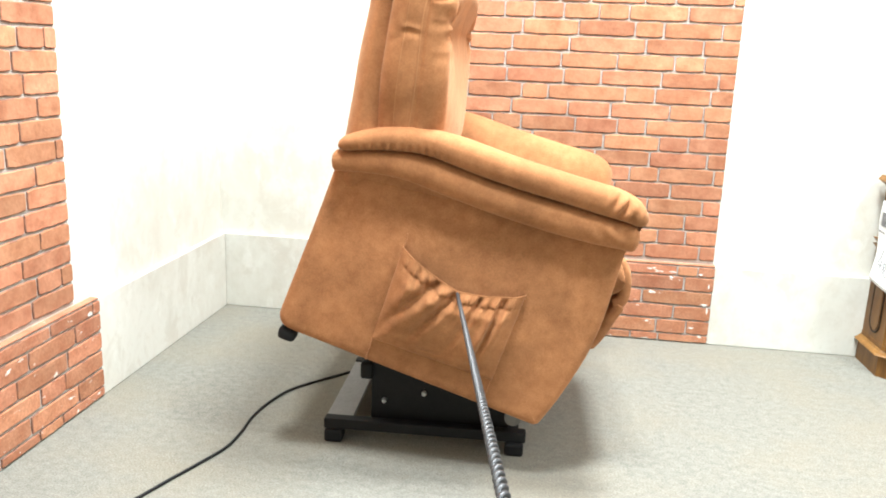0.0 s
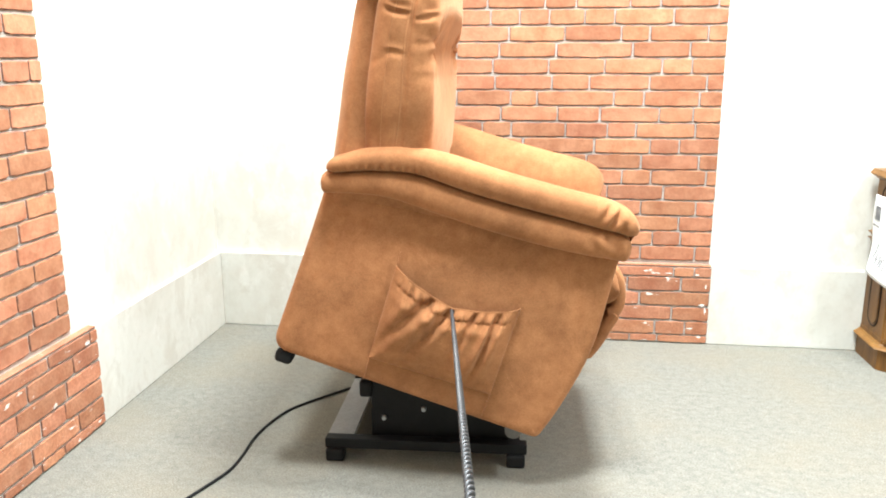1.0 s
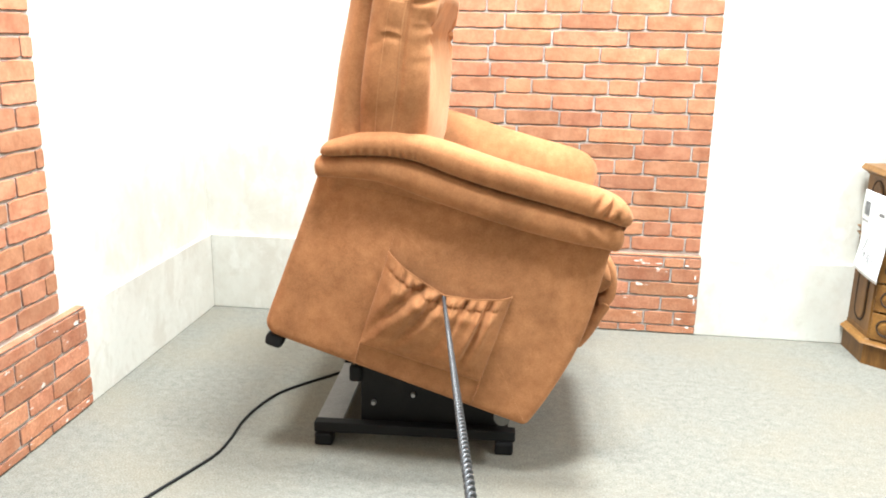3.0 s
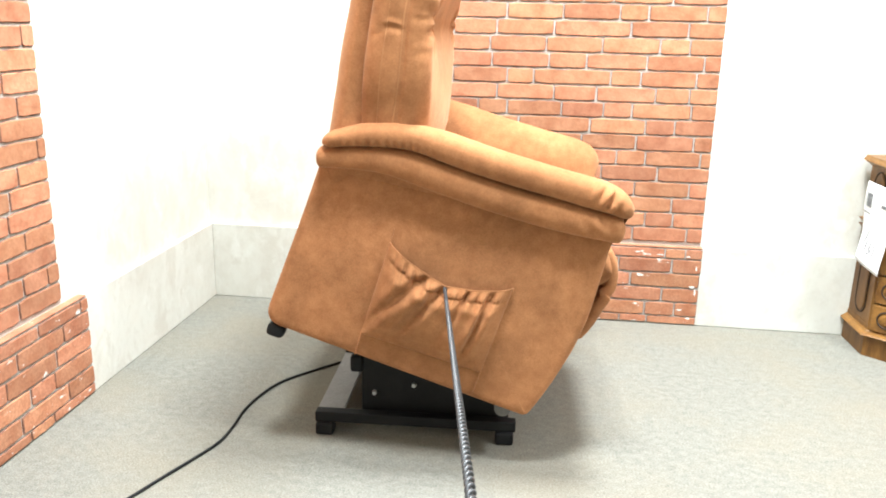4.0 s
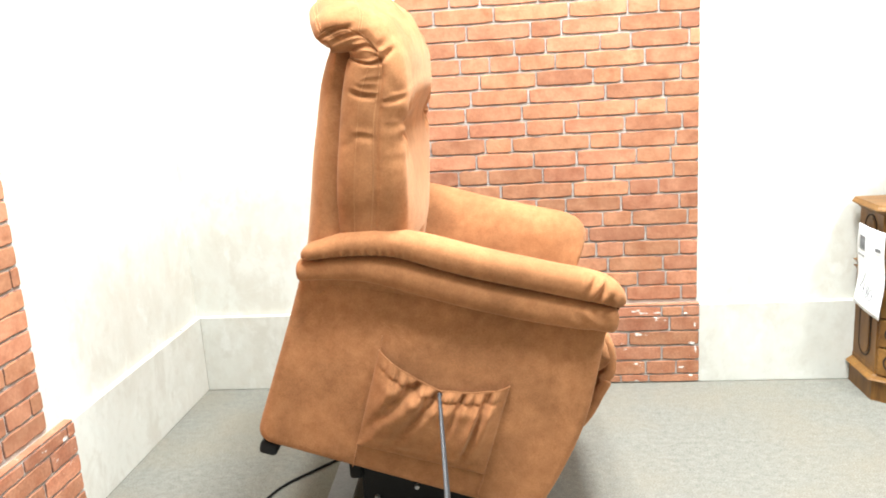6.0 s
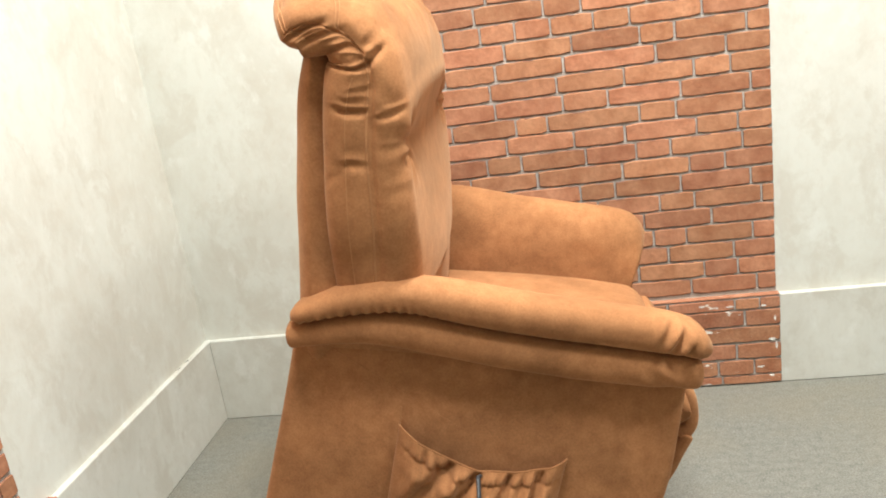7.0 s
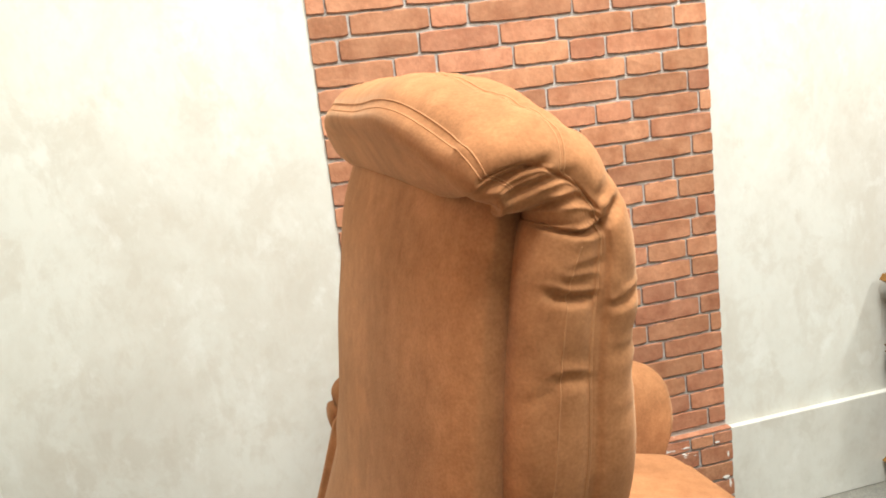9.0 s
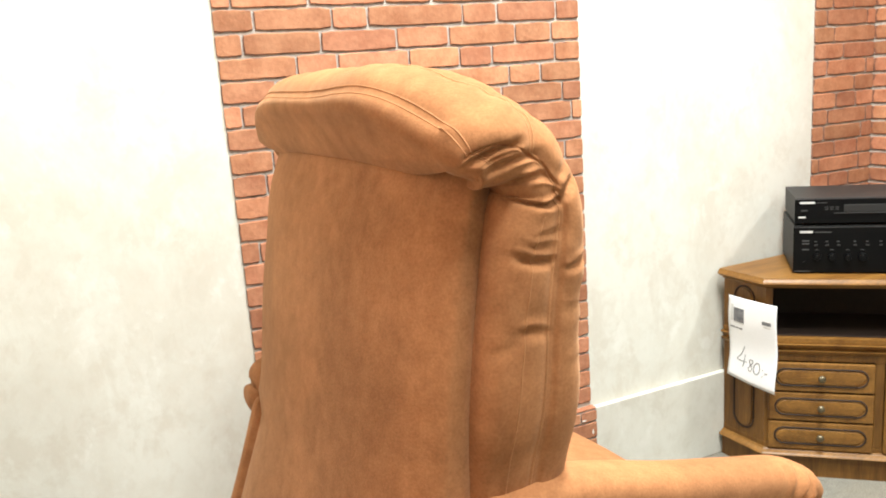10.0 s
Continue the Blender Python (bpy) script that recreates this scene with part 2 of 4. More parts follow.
def tube(points, radius, sides=8, bm=None, closed=False):
    """A round rod along points; radius a number or one for each point."""
    pts = [Vector(p) for p in points]
    rings, up = [], None
    for i, p in enumerate(pts):
        ahead = (pts[min(i + 1, len(pts) - 1)] - pts[max(i - 1, 0)]).normalized()
        if up is None:
            up = ahead.orthogonal().normalized()
        up = (up - ahead * up.dot(ahead)).normalized()
        side = ahead.cross(up)
        r = radius[i] if isinstance(radius, (list, tuple)) else radius
        rings.append([p + r * (math.cos(a) * up + math.sin(a) * side) for a in (2 * math.pi * k / sides for k in range(sides))])
    return loft(rings, bm=bm)


def curve_at(xs, ys):
    """A smooth function through the given places."""
    xs, ys = np.array(xs, float), np.array(ys, float)
    slope = np.gradient(ys, xs)

    def at(x):
        x = min(max(x, xs[0]), xs[-1])
        i = min(int(np.searchsorted(xs, x, "right")) - 1, len(xs) - 2)
        h = xs[i + 1] - xs[i]
        u = (x - xs[i]) / h
        return float(ys[i] * (1 + 2 * u) * (1 - u) ** 2 + slope[i] * h * u * (1 - u) ** 2 + ys[i + 1] * u * u * (3 - 2 * u) + slope[i + 1] * h * u * u * (u - 1))
    return at


def spline(points, n):
    """n points evenly along a smooth curve through the given ones."""
    pts = np.array(points, float)
    s = np.r_[0, np.cumsum(np.linalg.norm(np.diff(pts, axis=0), axis=1))]
    funcs = [curve_at(s, pts[:, k]) for k in range(pts.shape[1])]
    return [tuple(f(v) for f in funcs) for v in np.linspace(0, s[-1], n)]


def rounded_loop(w, t, r, nw=14, nt=5, nc=5):
    """A rounded rectangle of w by t: (across, through) pairs, the same count for every size."""
    out = []
    r = min(r, w / 2 - 1e-4, t / 2 - 1e-4)
    for (cx, cy, a0, n, dx, dy) in ((w / 2 - r, t / 2 - r, 0, nw, -1, 0), (-w / 2 + r, t / 2 - r, 90, nt, 0, -1), (-w / 2 + r, -t / 2 + r, 180, nw, 1, 0), (w / 2 - r, -t / 2 + r, 270, nt, 0, 1)):
        for k in range(nc + 1):
            a = radians(a0 + 90 * k / nc)
            out.append((cx + r * math.cos(a), cy + r * math.sin(a)))
        length = (w - 2 * r) if dx else (t - 2 * r)
        ex, ey = out[-1]
        for k in range(1, n):
            out.append((ex + dx * length * k / n, ey + dy * length * k / n))
    return out


# ---- the room ----
T = 0.12


def slab(name, x0, x1, y0, y1, z0, z1, mat):
    return tagged(part(name, box(x0, x1, y0, y1, z0, z1), mat, smooth=False), kind="structure")


floor = tagged(slab("floor", XL - T, XE + T, YF - T, YB + T, -0.10, 0, CARPET), "grey mottled felt carpet floor")
ceiling = tagged(slab("ceiling", XL - T, XE + T, YF - T, YB + T, CEIL, CEIL + 0.1, CEILING), "plain white ceiling")
wall_back = tagged(slab("wall_back", XL - T, XR + T, YB, YB + T, 0, CEIL, PLASTER), "cream mottled plaster wall with brick panels")
wall_left = tagged(slab("wall_left", XL - T, XL, YF, YB, 0, CEIL, PLASTER), "cream mottled plaster wall with a brick panel")
wall_right = tagged(slab("wall_right", XR, XR + T, YR, YB, 0, CEIL, PLASTER), "short wall faced with red brick panels")
wall_return = tagged(slab("wall_return", XR + T, XE + T, YR, YR + T, 0, CEIL, PLASTER), "plain cream plaster wall")
wall_far = tagged(slab("wall_far", XE, XE + T, YF, YR, 0, CEIL, PLASTER), "plain cream plaster wall")
# unseen wall that closes the room, dark so that little light bounces back
wall_front = tagged(slab("wall_front", XL - T, XE + T, YF - T, YF, 0, CEIL, BOARD), "unseen closing wall, dark grey-brown to keep bounce low")

SK, SH = 0.022, 0.322
baseboard_back = tagged(part("baseboard_back", box(XL + SK, XR - SK, YB - SK, YB, 0, SH, 0.003, 1), SKIRT, smooth=False), "tall cream papered baseboard with brick sections", kind="structure")
baseboard_left = tagged(part("baseboard_left", box(XL, XL + SK, YF, YB, 0, SH, 0.003, 1), SKIRT, smooth=False), "tall cream papered baseboard with a brick section", kind="structure")
baseboard_right = tagged(part("baseboard_right", box(XR - SK, XR, YR, YB, 0, SH, 0.003, 1), SKIRT, smooth=False), "tall cream papered baseboard", kind="structure")
for y0, y1, z in ((3.395, 3.428, 0), (3.335, 3.362, 0)):
    bm = loft([[(XL + 0.006 + 0.008 * math.sin(7 * a), y0 + (y1 - y0) * (0.5 + 0.5 * math.cos(a)) , SH + 0.0006) for a in (0.0, 1.1, 2.3, 3.4, 4.6)], [(XL + 0.010 + 0.004 * math.sin(7 * a), y0 + (y1 - y0) * (0.5 + 0.3 * math.cos(a)), SH + 0.0012) for a in (0.0, 1.1, 2.3, 3.4, 4.6)]])
    part("chipped_spot", bm, DARKWOOD_AND_SHADE, baseboard_left, "dark chipped spot in the top edge", smooth=False)

# ---- the lift chair: it faces +x and stands raised, tipped forward on its lifting frame ----
YN, YC = 2.285, 2.720          # outer face of the near arm, middle of the chair
YFAR = 2 * YC - YN


def flip(y, far):
    return 2 * YC - y if far else y


chair = empty("lift_chair", (-0.02, YC, 0.0), "tan suede recliner raised and tipped forward on black lifting frame", "chair")

pad_top = curve_at((-0.25, -0.21, -0.13, -0.05, 0.05, 0.21, 0.34, 0.45, 0.50, 0.54), (0.875, 0.890, 0.910, 0.916, 0.900, 0.852, 0.818, 0.790, 0.772, 0.755))
pad_low = curve_at((-0.25, -0.22, -0.12, -0.02, 0.08, 0.22, 0.35, 0.46, 0.54), (0.852, 0.856, 0.862, 0.856, 0.824, 0.782, 0.750, 0.722, 0.705))
band_low = curve_at((-0.25, -0.23, -0.08, 0.03, 0.19, 0.36, 0.48, 0.52), (0.800, 0.800, 0.788, 0.752, 0.702, 0.660, 0.640, 0.634))
seat_top = curve_at((-0.10, 0.0, 0.23, 0.43, 0.51), (0.725, 0.708, 0.668, 0.620, 0.592))


def step(x, soft):
    return 1 / (1 + math.exp(max(-40.0, min(40.0, -x / soft))))


def end_round(x, x0, x1, r0, r1):
    k = 1.0
    if x < x0 + r0:
        k = math.sqrt(max(0.0, 1 - ((x0 + r0 - x) / r0) ** 2))
    if x > x1 - r1:
        k = min(k, math.sqrt(max(0.0, 1 - ((x - x1 + r1) / r1) ** 2)))
    return max(k, 0.04)


def stations(x0, x1, n, r):
    """Places along x, closer together at both ends."""
    mid = list(np.linspace(x0 + r, x1 - r, n))
    ends = [r * (1 - math.cos(a)) for a in np.linspace(0, math.pi / 2, 9)[:-1]]
    return [x0 + e for e in ends] + mid + [x1 - e for e in reversed(ends)]


def arm_pad(far):
    """The padded armrest: overhanging roll outside, smooth panel down to the seat inside."""
    x0, x1 = -0.232, 0.527
    rings = []
    for x in stations(x0, x1, 170, 0.05):
        zt, zl = pad_top(x), pad_low(x)
        k = end_round(x, x0, x1, 0.03, 0.036)
        zm, b, a, yc = (zt + zl) / 2, (zt - zl) / 2 + 0.004, 0.043, YN + 0.047
        droop = -0.012 * max(0.0, (x - 0.45) / 0.08) ** 2
        ring = []
        for i in range(24):
            th = radians(-95 - 175 * i / 23)
            c, s = math.cos(th), math.sin(th)
            e = 0.86
            y = yc + a * k * math.copysign(abs(c) ** e, c)
            z = zm + b * k * math.copysign(abs(s) ** e, s) + droop
            out = max(0.0, -c)
            low = math.exp(-((s + 0.74) / 0.30) ** 2) * out
            gather = low * max(0.0, min(1.0, (0.10 - x) / 0.12))
            wob = math.sin(2 * math.pi * (x + 0.004 * math.sin(31 * x)) / 0.0205 + 0.8 * math.sin(17 * x))
            y += 0.0095 * gather * wob
            front = math.exp(-((x - 0.470) / 0.035) ** 2) * out
            y += 0.0095 * front * math.sin(2 * math.pi * (x - 0.55 * (z - zm)) / 0.027) * (0.4 + 0.6 * (s > -0.6))
            y += 0.0025 * noise.noise((x * 9, z * 9, 3.1 if far else 0.4))
            z += 0.0025 * noise.noise((x * 7, y * 9, 8.2))
            ring.append((x, y, z))
        crest, zs = ring[-1][2], min(seat_top(x) - 0.06, zm - b - 0.02)
        zin, wide = zm + (zs - zm) * k, a + 0.056
        for j in range(1, 21):                          # one soft face from the crest down to the seat
            f = math.pi / 2 * j / 20
            y = yc + wide * k * math.sin(f) ** 0.78 + 0.003 * k * noise.noise((x * 8, j * 0.35, 5.5 if far else 1.7))
            z = zin + (crest - zin) * max(0.0, math.cos(f)) ** 0.62
            ring.append((min(x, 0.500 + 0.47 * (z - 0.66)), y, z))
        for j in range(1, 4):
            ring.append((min(x, 0.500 + 0.47 * (zin - 0.66)), yc + wide * k - (wide * k - 0.034) * j / 3, zin))
        ring.append((min(x, 0.48), yc + 0.024, zm - b * k * 0.9 - 0.004))
        rings.append([(p[0], flip(p[1], far), p[2]) for p in ring])
    return part("armrest_pad", loft(rings), SUEDE, chair)


def side_band(far):
    """The stuffed band below the armrest roll."""
    x0, x1 = -0.248, 0.511
    rings = []
    for x in stations(x0, x1, 90, 0.03):
        zt, zb = pad_low(x) - 0.001, band_low(x)
        k = end_round(x, x0, x1, 0.010, 0.02)
        zm, b, yc, a = (zt + zb) / 2, (zt - zb) / 2, YN + 0.072, 0.060
        ring = []
        for i in range(36):
            th = 2 * math.pi * i / 36
            c, s = math.cos(th), math.sin(th)
            y = yc + a * (0.35 + 0.65 * k) * math.copysign(abs(c) ** (0.80 if s > 0 else 0.62), c) * (1 if c < 0 else 0.4) + (0.010 * (0.5 - 0.5 * s) if c < 0 else 0)
            z = zm + b * k * math.copysign(abs(s) ** 0.75, s)
            if c < 0:
                y += 0.0022 * noise.noise((x * 11, z * 11, 5.0)) + 0.003 * math.exp(-((x - 0.44) / 0.04) ** 2) * math.sin(110 * (x + z))
            ring.append((x, flip(y, far), z))
        rings.append(ring)
    return part("armrest_band", loft(rings), SUEDE, chair)


def outline(points, radius, n=7):
    """A closed outline with its corners rounded: (x, z) pairs."""
    out, m = [], len(points)
    for i in range(m):
        a, p, b = (Vector(points[j % m]) for j in (i - 1, i, i + 1))
        r = radius[i]
        d0, d1 = (a - p).normalized(), (b - p).normalized()
        p0, p1 = p + d0 * r, p + d1 * r
        for k in range(n + 1):
            u = k / n
            out.append((1 - u) ** 2 * p0 + 2 * u * (1 - u) * p + u * u * p1)
    return out


def inset(loop, d):
    out, m = [], len(loop)
    cx = sum((p for p in loop), Vector((0, 0))) / m
    for i in range(m):
        t = (loop[(i + 1) % m] - loop[i - 1])
        if t.length < 1e-9:
            t = Vector((1, 0))
        nrm = Vector((-t.y, t.x)).normalized()
        if nrm.dot(cx - loop[i]) < 0:
            nrm = -nrm
        out.append(loop[i] + nrm * d)
    return out


BODY = [(-0.237, 0.845), (-0.293, 0.684), (-0.404, 0.386), (0.296, 0.150), (0.348, 0.228), (0.432, 0.392), (0.490, 0.645), (0.46, 0.70), (0.05, 0.78)]


def side_panel(far):
    """One upholstered side of the body, softly pillowed."""
    loop = outline(BODY, (0.02, 0.09, 0.048, 0.018, 0.06, 0.09, 0.03, 0.02, 0.05))
    y0, y1, r = YN + 0.058, YN + 0.122, 0.022
    rings = []
    for k in range(6):
        a = math.pi / 2 * k / 5
        rings.append([(p.x, flip(y0 + r * (1 - math.sin(a)), far), p.y) for p in inset(loop, r * (1 - math.cos(a)))])
    rings.reverse()
    rings.append([(p.x, flip(y1, far), p.y) for p in loop])
    def recess(z):
        return 0.020 * step(z - 0.60, 0.055)
    rings[:-1] = [[(x, flip(flip(y, far) + recess(z), far), z) for x, y, z in ring] for ring in rings[:-1]]
    bm = bmesh.new()
    front = [(Vector((p[0], p[2]))) for p in rings[0]]
    middle = sum(front, Vector((0, 0))) / len(front)
    inner = []
    for u in (0.03, 0.12, 0.22, 0.32, 0.42, 0.52, 0.62, 0.72, 0.82, 0.91, 0.97):
        ring = []
        for p in front:
            q = middle + (p - middle) * u
            puff = 0.008 * (1 - u * u) + 0.004 * noise.noise((q.x * 6, q.y * 6, 2.0))
            ring.append((q.x, flip(y0 - puff + recess(q.y), far), q.y))
        inner.append(ring)
    return part("side_panel", loft(inner + rings, bm=bm), SUEDE, chair, "smooth tan suede side")


for far in (False, True):
    side_panel(far)
    side_band(far)
    arm_pad(far)


def seat_cushion():
    x0, x1, w = -0.10, 0.502, YC - YN - 0.146
    rings = []
    for x in stations(x0, x1, 40, 0.05):
        k = end_round(x, x0, x1, 0.05, 0.05)
        zt = seat_top(x)
        loop = rounded_loop(2 * w, 0.12 * k + 0.004, 0.045, nw=18)
        ring = []
        for a, b in loop:
            puff = 0.014 * (1 - (a / w) ** 2) if b > 0 else 0
            ring.append((x, YC + a, zt - 0.06 + b + puff * k + (0.004 * noise.noise((x * 8, a * 8, 1.0)) if b > 0 else 0)))
        rings.append(ring)
    part("seat_cushion", loft(rings), SUEDE, chair)


seat_cushion()


def spaced(points, width0, width1, thick, name, label="", r=0.02, n=40):
    """A padded board across the chair that follows a line in (x, z)."""
    rings = []
    path = spline(points, n)
    for i, (x, z) in enumerate(path):
        a, b = path[max(i - 1, 0)], path[min(i + 1, n - 1)]
        d = Vector((b[0] - a[0], b[1] - a[1])).normalized()
        nx, nz = -d.y, d.x
        u = i / (n - 1)
        k = math.sqrt(max(0.03, 1 - (max(0, abs(2 * u - 1) - 0.86) / 0.14) ** 2))
        w = width0 + (width1 - width0) * u
        rings.append([(x + nx * b_, YC + a_, z + nz * b_) for a_, b_ in rounded_loop(w, thick * k, r * k, nw=16)])
    return part(name, loft(rings), SUEDE, chair, label)


WI = 2 * (YC - YN - 0.168)
spaced([(0.455, 0.560), (0.440, 0.485), (0.402, 0.372), (0.346, 0.270), (0.290, 0.188)], WI + 0.10, WI + 0.10, 0.03, "front_panel")
spaced([(0.484, 0.580), (0.500, 0.556), (0.508, 0.512), (0.502, 0.474), (0.484, 0.454)], WI - 0.02, WI - 0.03, 0.036, "footrest_pad", "folded padded footrest flap")
spaced([(0.500, 0.462), (0.478, 0.424), (0.452, 0.374), (0.424, 0.336)], WI - 0.02, WI - 0.03, 0.034, "footrest_lower_pad", "lower folded footrest pad")
spaced([(-0.262, 0.65), (-0.288, 0.575), (-0.320, 0.48), (-0.352, 0.385)], WI + 0.16, WI + 0.16, 0.045, "rear_panel")
part("underside_board", loft([[(x, y, z + s * 0.012) for x, z, s in ((-0.36, 0.385, -1), (0.28, 0.195, -1), (0.28, 0.195, 1), (-0.36, 0.385, 1))] for y in (YN + 0.10, YFAR - 0.10)]), BLACK, chair, "dark underside board", smooth=False)

# back cushion: a thick quilt that rises, bends and rolls over the top towards the rear
BACK_PATH = [(-0.080, 0.770, 0.066), (-0.068, 0.885, 0.076), (-0.050, 1.04, 0.080), (-0.038, 1.16, 0.074), (-0.022, 1.27, 0.070), (-0.014, 1.322, 0.063),
             (-0.030, 1.366, 0.060), (-0.070, 1.397, 0.066), (-0.116, 1.408, 0.069), (-0.142, 1.401, 0.066), (-0.162, 1.384, 0.058)]


def back_frames(n):
    path = spline(BACK_PATH, n)
    out = []
    for i, (x, z, h) in enumerate(path):
        a, b = path[max(i - 3, 0)], path[min(i + 3, n - 1)]
        d = Vector((b[0] - a[0], b[1] - a[1])).normalized()
        out.append((Vector((x, z)), d, Vector((d.y, -d.x)), h, i / (n - 1)))
    return out


# folds in the side of the cushion: height, depth, breadth, from and to (rear edge -1, front edge 1), slope, curve
FOLDS = [(1.303, 0.012, 0.0060, -1.1, 0.75, 0.010, 0.010), (1.262, 0.0035, 0.0080, -0.55, 0.12, 0.020, -0.008),
         (1.225, 0.0105, 0.0075, -0.62, 0.02, 0.005, 0.014), (1.212, 0.008, 0.0065, 0.36, 0.80, 0.006, 0.012), (1.134, 0.0050, 0.0085, -0.45, 0.05, -0.012, -0.014),
         (1.165, 0.0022, 0.010, 0.40, 1.1, -0.020, 0.02), (1.240, 0.0030, 0.009, 0.5, 1.1, -0.016, 0.0), (1.075, 0.0014, 0.012, 0.45, 1.1, 0.015, 0.0), (1.150, 0.0030, 0.010, -0.9, -0.35, 0.05, 0.0)]
# folds in the end of the roll: from and to (x, z), depth, breadth
ROLL_FOLDS = [((-0.146, 1.374), (-0.080, 1.402), 0.0085, 0.0085), ((-0.138, 1.350), (-0.060, 1.378), 0.0100, 0.0090), ((-0.112, 1.328), (-0.030, 1.343), 0.0095, 0.0085), ((0.028, 1.330), (-0.022, 1.334), 0.006, 0.0075)]
SEAMS = (-0.60, 0.22)


def sunk(u, v):
    """How far the outer side of the roll lies lower at its ends than in its middle."""
    return 0.034 * step(u - 0.585, 0.035) * (0.55 + 0.45 * step(0.90 - u, 0.03)) * max(step(v + 0.25, 0.22), 0.75 * step(u - 0.88, 0.04))


def back_dent(c, u, v, nrm, h):
    """How far the side of the back cushion is drawn in; v runs from the rear edge (-1) to the front edge (1)."""
    dent = 0.0
    if u < 0.80:
        for z, depth, wide, v0, v1, lean, bow in FOLDS:
            zz = c.y - sunk(u, v) - z - lean * v - bow * v * v
            if abs(zz) < 0.05:
                gate = step(v - v0, 0.06) * step(v1 - v, 0.06)
                dent += gate * (depth * math.exp(-(zz / wide) ** 2) - 0.45 * depth * math.exp(-((zz - 2.3 * wide) / (1.5 * wide)) ** 2))
    for vs in SEAMS:
        dent += 0.0030 * math.exp(-((v - vs) / 0.05) ** 2)
    if u > 0.66:
        q = c + nrm * (h * v) - Vector((0, sunk(u, v)))
        for p0, p1, depth, wide in ROLL_FOLDS:
            p0, p1 = Vector(p0), Vector(p1)
            along = (p1 - p0).normalized()
            s = (q - p0).dot(along) / (p1 - p0).length
            off = (q - p0).cross(along) + 0.010 * s * (1 - s)
            if abs(off) < 0.04:
                gate = step(s + 0.05, 0.08) * step(1.05 - s, 0.08)
                dent += gate * (depth * math.exp(-(off / wide) ** 2) - 0.40 * depth * math.exp(-((off - 2.1 * wide) / (1.4 * wide)) ** 2))
    return dent


def back_half(c, u):
    return YC - YN - 0.004 - 0.030 * step(0.97 - c.y, 0.030) - 0.150 * max(0.0, min(1.0, (0.876 - c.y) / 0.012))


def back_point(fr, a, b, k=1.0):
    """A point of the cushion's surface: a across the chair from its middle, b through the quilt."""
    c, d, nrm, h, u = fr
    half = back_half(c, u)
    v = b / h
    reach = min(1.0, abs(a) / half)
    y, t = a, b
    if reach > 0.88:
        near = min(1.0, (reach - 0.88) / 0.08)
        y -= math.copysign(back_dent(c, u, v, nrm, h) * near, a)
        y += math.copysign(0.004 * noise.noise((c.x * 10 + v, c.y * 10, 4.0 + (a > 0))) * near, a)
    crown = 1 - reach * reach
    if v > 0:
        t += crown ** 0.7 * v * (0.034 * step(1.00 - c.y, 0.05) - 0.014 * step(c.y - 1.05, 0.03) * max(0.0, 1 - u / 0.62))
        t += 0.018 * crown * v * math.exp(-((u - 0.66) / 0.10) ** 2)
        dz, dr = c.y - 1.158, (1 - reach) * half - 0.085
        t -= v * (0.015 * math.exp(-(dz / 0.042) ** 2 - (max(0.0, -dr) / 0.040) ** 2 - (max(0.0, dr) / 0.16) ** 2))
        spoke = math.cos(7 * math.atan2(dz, dr))
        t -= 0.005 * v * spoke * math.exp(-((math.hypot(dz, dr) - 0.035) / 0.035) ** 2)
        t += 0.004 * v * crown ** 0.6 * math.exp(-((c.y - 1.262) / 0.060) ** 2)
    top = max(0.0, min(1.0, (u - 0.70) / 0.12))
    if v > 0.2:
        t += top * v * (1 - 0.8 * step(u - 0.885, 0.02)) * (0.013 * noise.noise((a * 9, u * 22, 6.0)) + 0.004 * noise.noise((a * 23, u * 50, 2.0)) + 0.010 * crown)
    dome = max(0.0, min(1.0, (u - 0.60) / 0.25)) * reach ** 4
    t -= 0.016 * dome * max(0.0, v)
    ramp = max(0.0, min(1.0, (u - 0.72) / 0.28))
    swept = math.exp(-((1 - reach) * half / 0.120) ** 2) * ramp * ramp * (3 - 2 * ramp) * max(0.0, (v + 1) / 2)
    p = c + nrm * t
    ends = max(0.0, (reach - 0.42) / 0.58) ** 1.6         # the roll sinks towards both ends
    sink = ends * sunk(u, v)
    return (p.x + 0.034 * swept, YC + y, p.y - 0.012 * dome - 0.024 * swept - sink)


NW = 120                                               # steps across the cushion
MID = 8 + NW - 1 + 7                                   # last place of the near top corner


def across(e):
    """A place round the section, counted down the near side from the near top corner (0)."""
    return MID + (2 * e if e > 0 else e)


def mirrored(stops):
    """The same line carried on over the middle of the roll and down the other end."""
    return stops + [(k, MID - e) for k, e in reversed(stops)]


